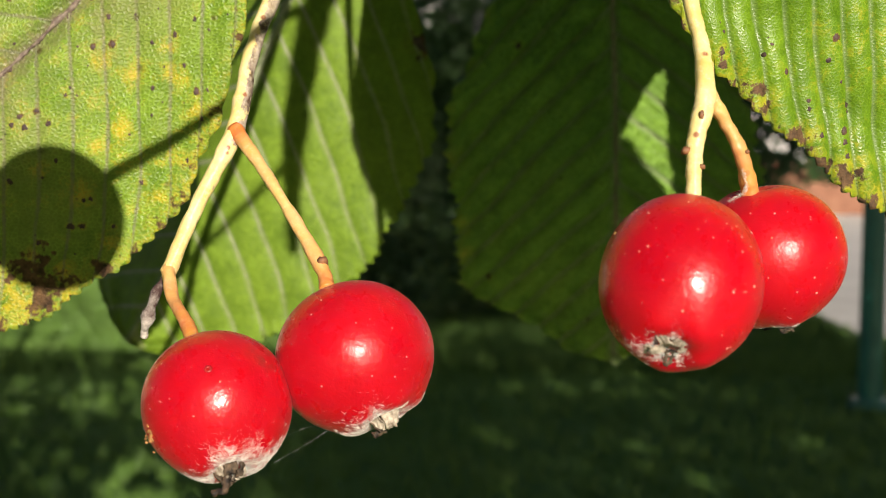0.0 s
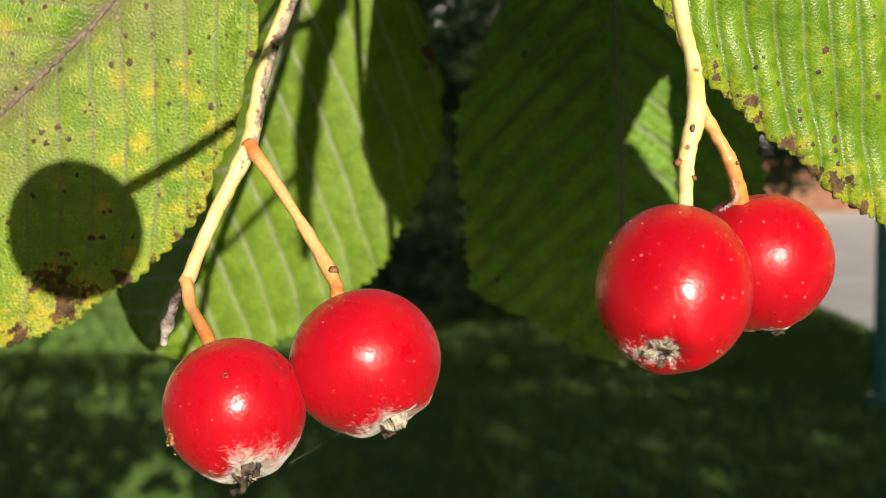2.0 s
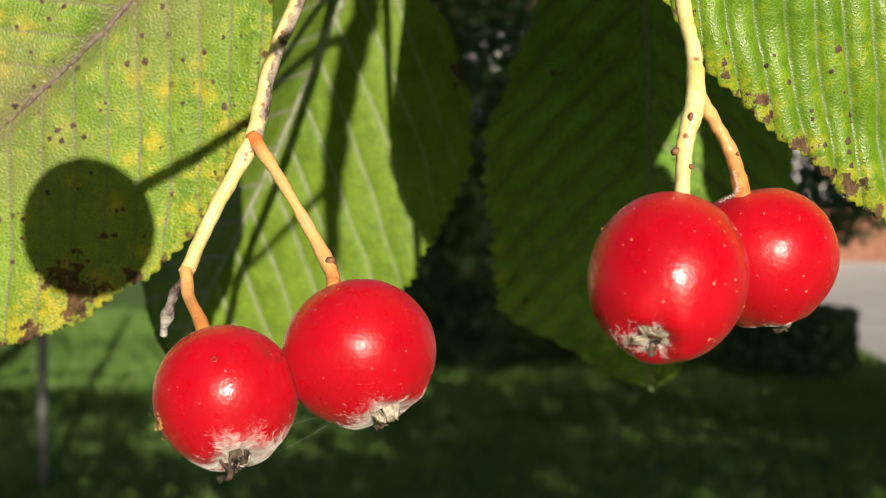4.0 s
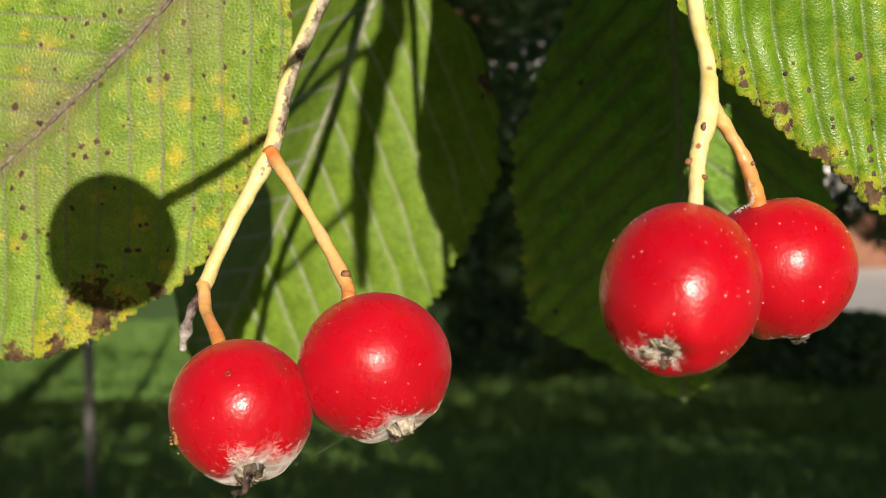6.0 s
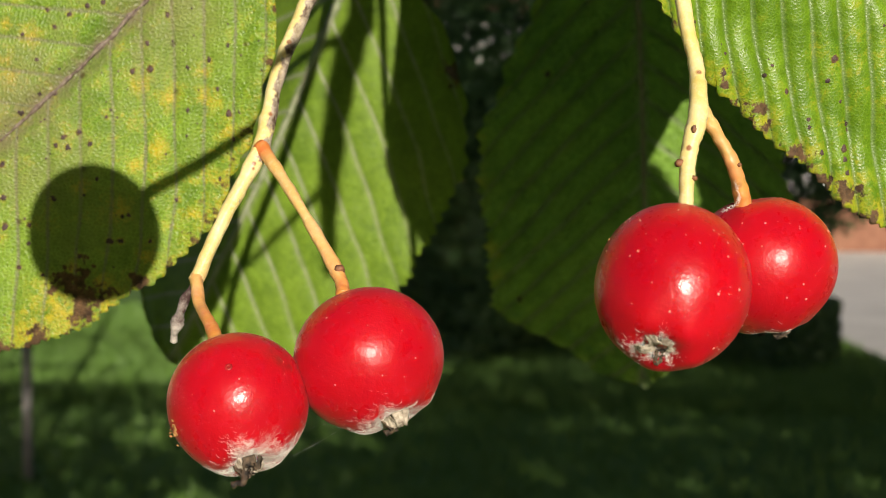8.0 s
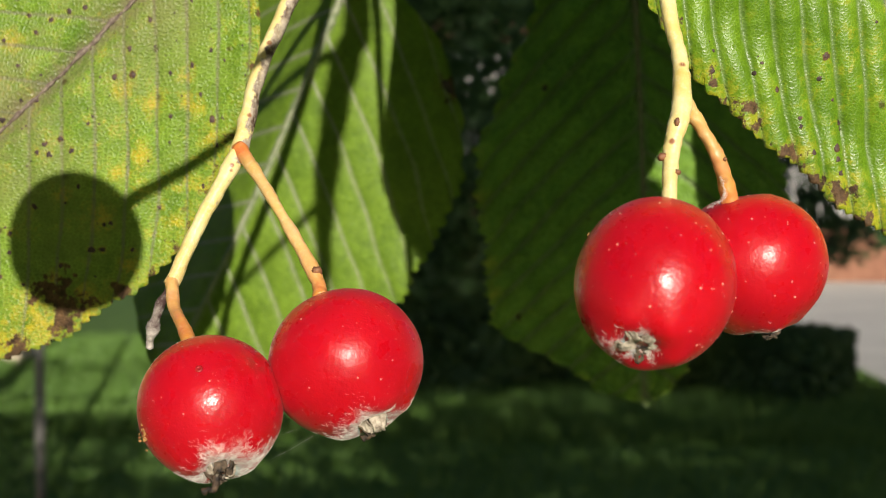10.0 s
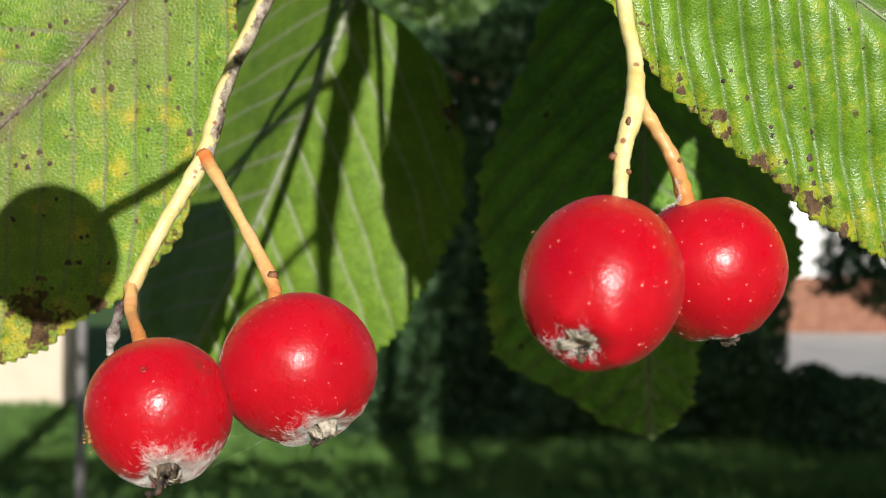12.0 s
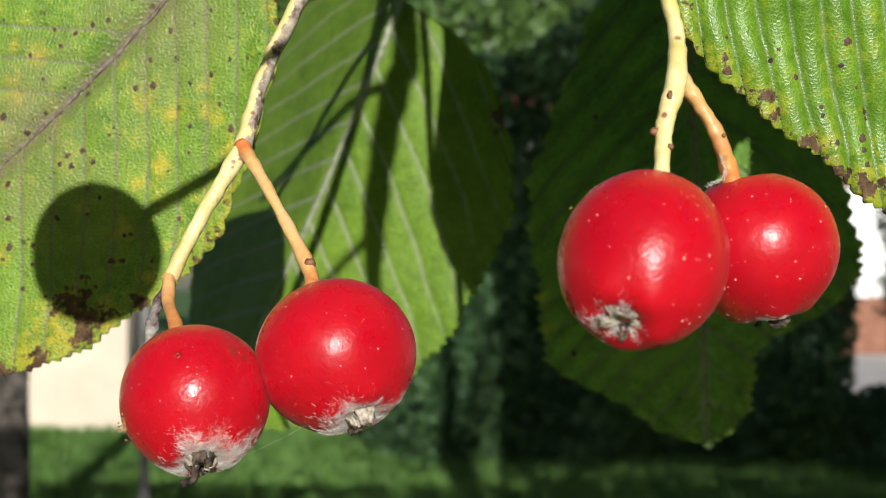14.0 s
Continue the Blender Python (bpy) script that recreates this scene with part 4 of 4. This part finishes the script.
def hedge_place(x0, x1, y, deep, high, lumps):
    def place(rng):
        x = rng.uniform(x0, x1)
        top = high * (0.92 + 0.07 * math.sin(x * lumps) + 0.05 * math.sin(x * lumps * 2.7 + 1))
        z = rng.uniform(0.02, top)
        if any((x - a) ** 2 + (z - b) ** 2 < r * r for a, b, r in HOLES):
            return None
        front = y + 0.25 * math.sin(x * 2.1 + z * 1.7) + 0.2 * math.sin(x * 5.3 - z * 3.1)
        return np.array((x, front + abs(rng.normal()) * deep * 0.3, z))
    return place


hedge = thing("hedge", "dense dark green hedge behind the lawn", "hedge", at=(0, 9.3, 0))
o = part("foliage", foliage(110000, hedge_place(-2.0, 1.75, 9.3, 1.2, 3.9, 1.3), 0.034, 21), M_HEDGE, hedge)
o.location = (0, -9.3, 0)
o = part("low_foliage", foliage(16000, hedge_place(1.5, 2.6, 9.3, 1.0, 0.60, 7.0), 0.036, 22), M_HEDGE, hedge)
o.location = (0, -9.3, 0)
def boughs(rng):
    x = rng.uniform(2.12, 3.6)
    foot = 1.12 + 0.10 * math.sin(x * 4.1) + 0.06 * math.sin(x * 11.0 + 1)
    p = np.array((x, 9.5 + abs(rng.normal()) * 0.4, rng.uniform(foot, 3.9)))
    if math.sin(p[0] * 17.0 + 2 * math.sin(p[2] * 9.0)) + math.sin(p[2] * 15.0 + 3 * math.sin(p[0] * 6.0)) > 1.15:
        return None
    return p


o = part("bough_foliage", foliage(24000, boughs, 0.036, 23), M_HEDGE, hedge)
o.location = (0, -9.3, 0)
for x0, x1 in ((-1.8, -0.42), (-0.30, 0.28), (0.38, 1.55)):
    slab("core", x0, x1, 0.5, 1.6, 0.0, 2.3, M_HEDGE, hedge, 0.05)


def far_tree(x, y, high, wide, seed, material):
    ob = thing("tree", "broad green tree in the distance", "tree", "distant trees", (x, y, 0))
    part("trunk", tube_mesh("trunk", [(0, 0, -0.1), (0.1, 0, high * 0.3), (0, 0.1, high * 0.6), (0.05, 0, high * 0.9)], (0.28, 0.22, 0.15, 0.04), 10, 20, 0.1, seed), M_BARK, ob)
    blobs = np.random.RandomState(seed).uniform((-0.6, -0.6, 0.35), (0.6, 0.6, 0.95), (9, 3)) * np.array((wide, wide, high))

    def place(rng):
        b = blobs[rng.randint(9)]
        p = rng.normal(size=3)
        return b + p / np.linalg.norm(p) * wide * 0.45 * rng.uniform(0.6, 1.05)
    part("crown", foliage(14000, place, 0.13, seed), material, ob)


for k, (x, y, high, wide) in enumerate(((-9.0, 26.0, 9.0, 4.0), (-3.5, 22.0, 8.0, 3.2), (1.0, 24.0, 8.5, 3.4), (-1.0, 27.0, 9.5, 3.6), (-14.0, 24.0, 9.0, 4.0), (8.5, 48.0, 11.0, 5.0), (17.0, 50.0, 11.0, 5.0))):
    far_tree(x, y, high, wide, 40 + k, M_CROWN)
paving = slab("pavement", 3.05, 60, 8.6, 33.0, -0.05, 0.03, M_PAVING)
tagged(paving, "pale grey sunlit paved area beside the lawn", "pavement", kind="structure")
bwall = slab("brick_wall", 9.0, 40, 33.4, 33.8, 0.0, 1.1, M_BRICK, None, 0.03)
tagged(bwall, "low red brick wall behind the paving", "wall")
post = thing("post", "dark green painted metal post on the lawn", "post", at=(2.30, 6.5, 0))
bm = bmesh.new()
bmesh.ops.create_cone(bm, cap_ends=True, segments=20, radius1=0.065, radius2=0.065, depth=2.4)
part("shaft", bm, M_GREEN_PAINT, post).location = (0, 0, 1.2)
bm = bmesh.new()
bmesh.ops.create_cone(bm, cap_ends=True, segments=20, radius1=0.12, radius2=0.10, depth=0.05)
part("base_plate", bm, M_GREEN_PAINT, post).location = (0, 0, 0.02)

house = thing("house", "cream rendered house in sun beyond the lawn", "house", at=(-9, 11.0, 0))
slab("wall", -5.0, 4.4, 0.0, 0.35, 0.0, 2.8, M_RENDER, house)
slab("roof", -5.3, 4.7, -0.4, 4.0, 2.8, 3.0, M_ROOF, house)
for x in (-3.2, -0.9, 1.4):
    w = slab("window", x - 0.5, x + 0.5, -0.03, 0.02, 0.9, 2.0, M_WHITE, house)
    slab("pane", x - 0.42, x + 0.42, -0.045, -0.032, 0.98, 1.92, M_GLASS, w)
far = thing("house", "brick house with a white upper wall in sun", "house", at=(6.3, 25.0, 0))
slab("wall", -1.9, 5.6, 0.0, 3.0, 0.0, 1.15, M_BRICK, far)
slab("upper_wall", -1.9, 5.6, -0.02, 3.0, 1.15, 3.4, M_WHITE, far)
for x in (1.9, 3.3, 4.7):
    w = slab("window", x - 0.38, x + 0.38, -0.06, 0.0, 1.5, 2.5, M_RENDER, far)
    slab("pane", x - 0.32, x + 0.32, -0.08, -0.062, 1.56, 2.44, M_GLASS, w)
slab("roof", -2.2, 5.9, -0.4, 3.2, 3.4, 3.7, M_ROOF, far, 0.1)

back = thing("house", "white and brick house glimpsed through the hedge", "house", at=(0.5, 20.0, 0))
slab("wall", -2.4, 2.4, 0.0, 3.0, 0.0, 2.3, M_BRICK, back)
slab("upper_wall", -2.4, 2.4, -0.02, 3.0, 2.3, 4.2, M_WHITE, back)
slab("roof", -2.7, 2.7, -0.3, 3.3, 4.2, 4.6, M_ROOF, back, 0.1)

tree = thing("tree", "dark slender tree trunk on the lawn", "tree", at=(-3.15, 6.0, 0))
part("trunk", tube_mesh("trunk", [(0, 0, -0.05), (0.02, 0, 0.8), (-0.03, 0.02, 1.8), (0.0, 0.0, 3.2)], (0.11, 0.085, 0.075, 0.05), 14, 30, 0.1, 6.0), M_BARK, tree)
stake = thing("pole", "slender pale grey pole standing on the lawn", "pole", at=(-2.2, 5.5, 0))
part("shaft", tube_mesh("shaft", [(0, 0, -0.05), (0.0, 0, 0.8), (0.0, 0.0, 2.2)], (0.024, 0.024, 0.023), 14, 10), M_GREY_STEEL, stake)
part("cap", tube_mesh("cap", [(0, 0, 2.19), (0.0, 0, 2.22), (0.0, 0.0, 2.24)], (0.030, 0.030, 0.014), 14, 8), M_GREY_STEEL, stake)

# ---- tree added overhead, out of view, to shade the lawn and hedge ----
tree = thing("shade_whitebeam", "leafy whitebeam tree added out of view to shade the lawn", "tree", at=(1.5, -1.2, 0))
part("trunk", tube_mesh("trunk", [(0, 0, -0.05), (0.03, 0.02, 1.0), (-0.04, 0.05, 2.2), (0.0, 0.1, 4.5)], (0.13, 0.105, 0.09, 0.04), 18, 40, 0.12, 3.0), M_BARK, tree)
part("limb", tube_mesh("limb", [(-0.02, 0.04, 1.75), (-0.7, 0.7, 2.1), (-1.3, 1.3, 1.95), (-1.8, 1.5, 1.62)], (0.045, 0.03, 0.016, 0.005), 12, 40, 0.12, 4.0), M_BARK, tree)

for k, (x, y, z) in enumerate(((1.6, 0.6, 3.4), (2.9, 0.9, 3.0), (4.1, 0.4, 2.7), (2.2, -0.7, 4.6), (0.6, 1.9, 4.4), (1.0, -0.6, 5.2))):
    part("limb", tube_mesh("limb", [(0.0, 0.03, 1.6 + 0.25 * k), (x * 0.35, y * 0.35, 1.9 + (z - 1.6) * 0.45 + 0.1 * k), (x * 0.7, y * 0.7, z * 0.9), (x, y, z)], (0.05, 0.038, 0.022, 0.006), 10, 24, 0.12, 5.0 + k), M_BARK, tree)


def crown_place(rng):
    p = np.array((rng.uniform(-3.4, 6.0), rng.uniform(-2.2, 1.5), rng.uniform(1.55, 6.2)))
    if p[1] > -0.6 and p[2] < 1.95:
        return None
    # an uneven outline
    e = 0.5 + 0.5 * math.sin(1.7 * p[0] + 2.1 * p[2]) * math.sin(2.3 * p[2] - 0.9 * p[0] + 1.0)
    if not (-2.2 + 0.7 * e < p[1] < 1.5 - 0.6 * e and -3.4 + 0.9 * e + 0.12 * p[1] ** 2 < p[0] < 6.0 - 0.8 * e - 0.25 * p[1] ** 2):
        return None
    # the crown is thinned, most to the far left, to half light the lawn
    reach, aside = p[2] + 0.297 * p[1], p[0] + 0.268 * p[1]
    thin = 1.0 if reach > 3.3 and aside < 1.1 else 0.96 if reach > 2.40 and aside < 1.6 else 0.77 if 2.45 < reach < 2.80 and aside < 4.0 else 0.72 if reach > 1.85 and aside < 1.3 else 0.52 if 2.0 < reach < 2.46 and aside < 3.6 else 0.66 if reach > 3.5 and aside < 4.0 else 0.30 if reach > 2.8 and aside < 4.0 else 0.0
    if rng.uniform() < thin:
        return None
    # a clear lane is kept so the sun reaches the spray
    mid = np.array((0.0, 0.14, 1.40))
    d = np.array(SUN)
    k = (p - mid) @ d
    if np.linalg.norm(p - mid - k * d) < 0.15:
        return None
    return p - np.array((1.5, -1.2, 0))


part("crown", foliage(285000, crown_place, 0.052, 31), M_CROWN, tree)
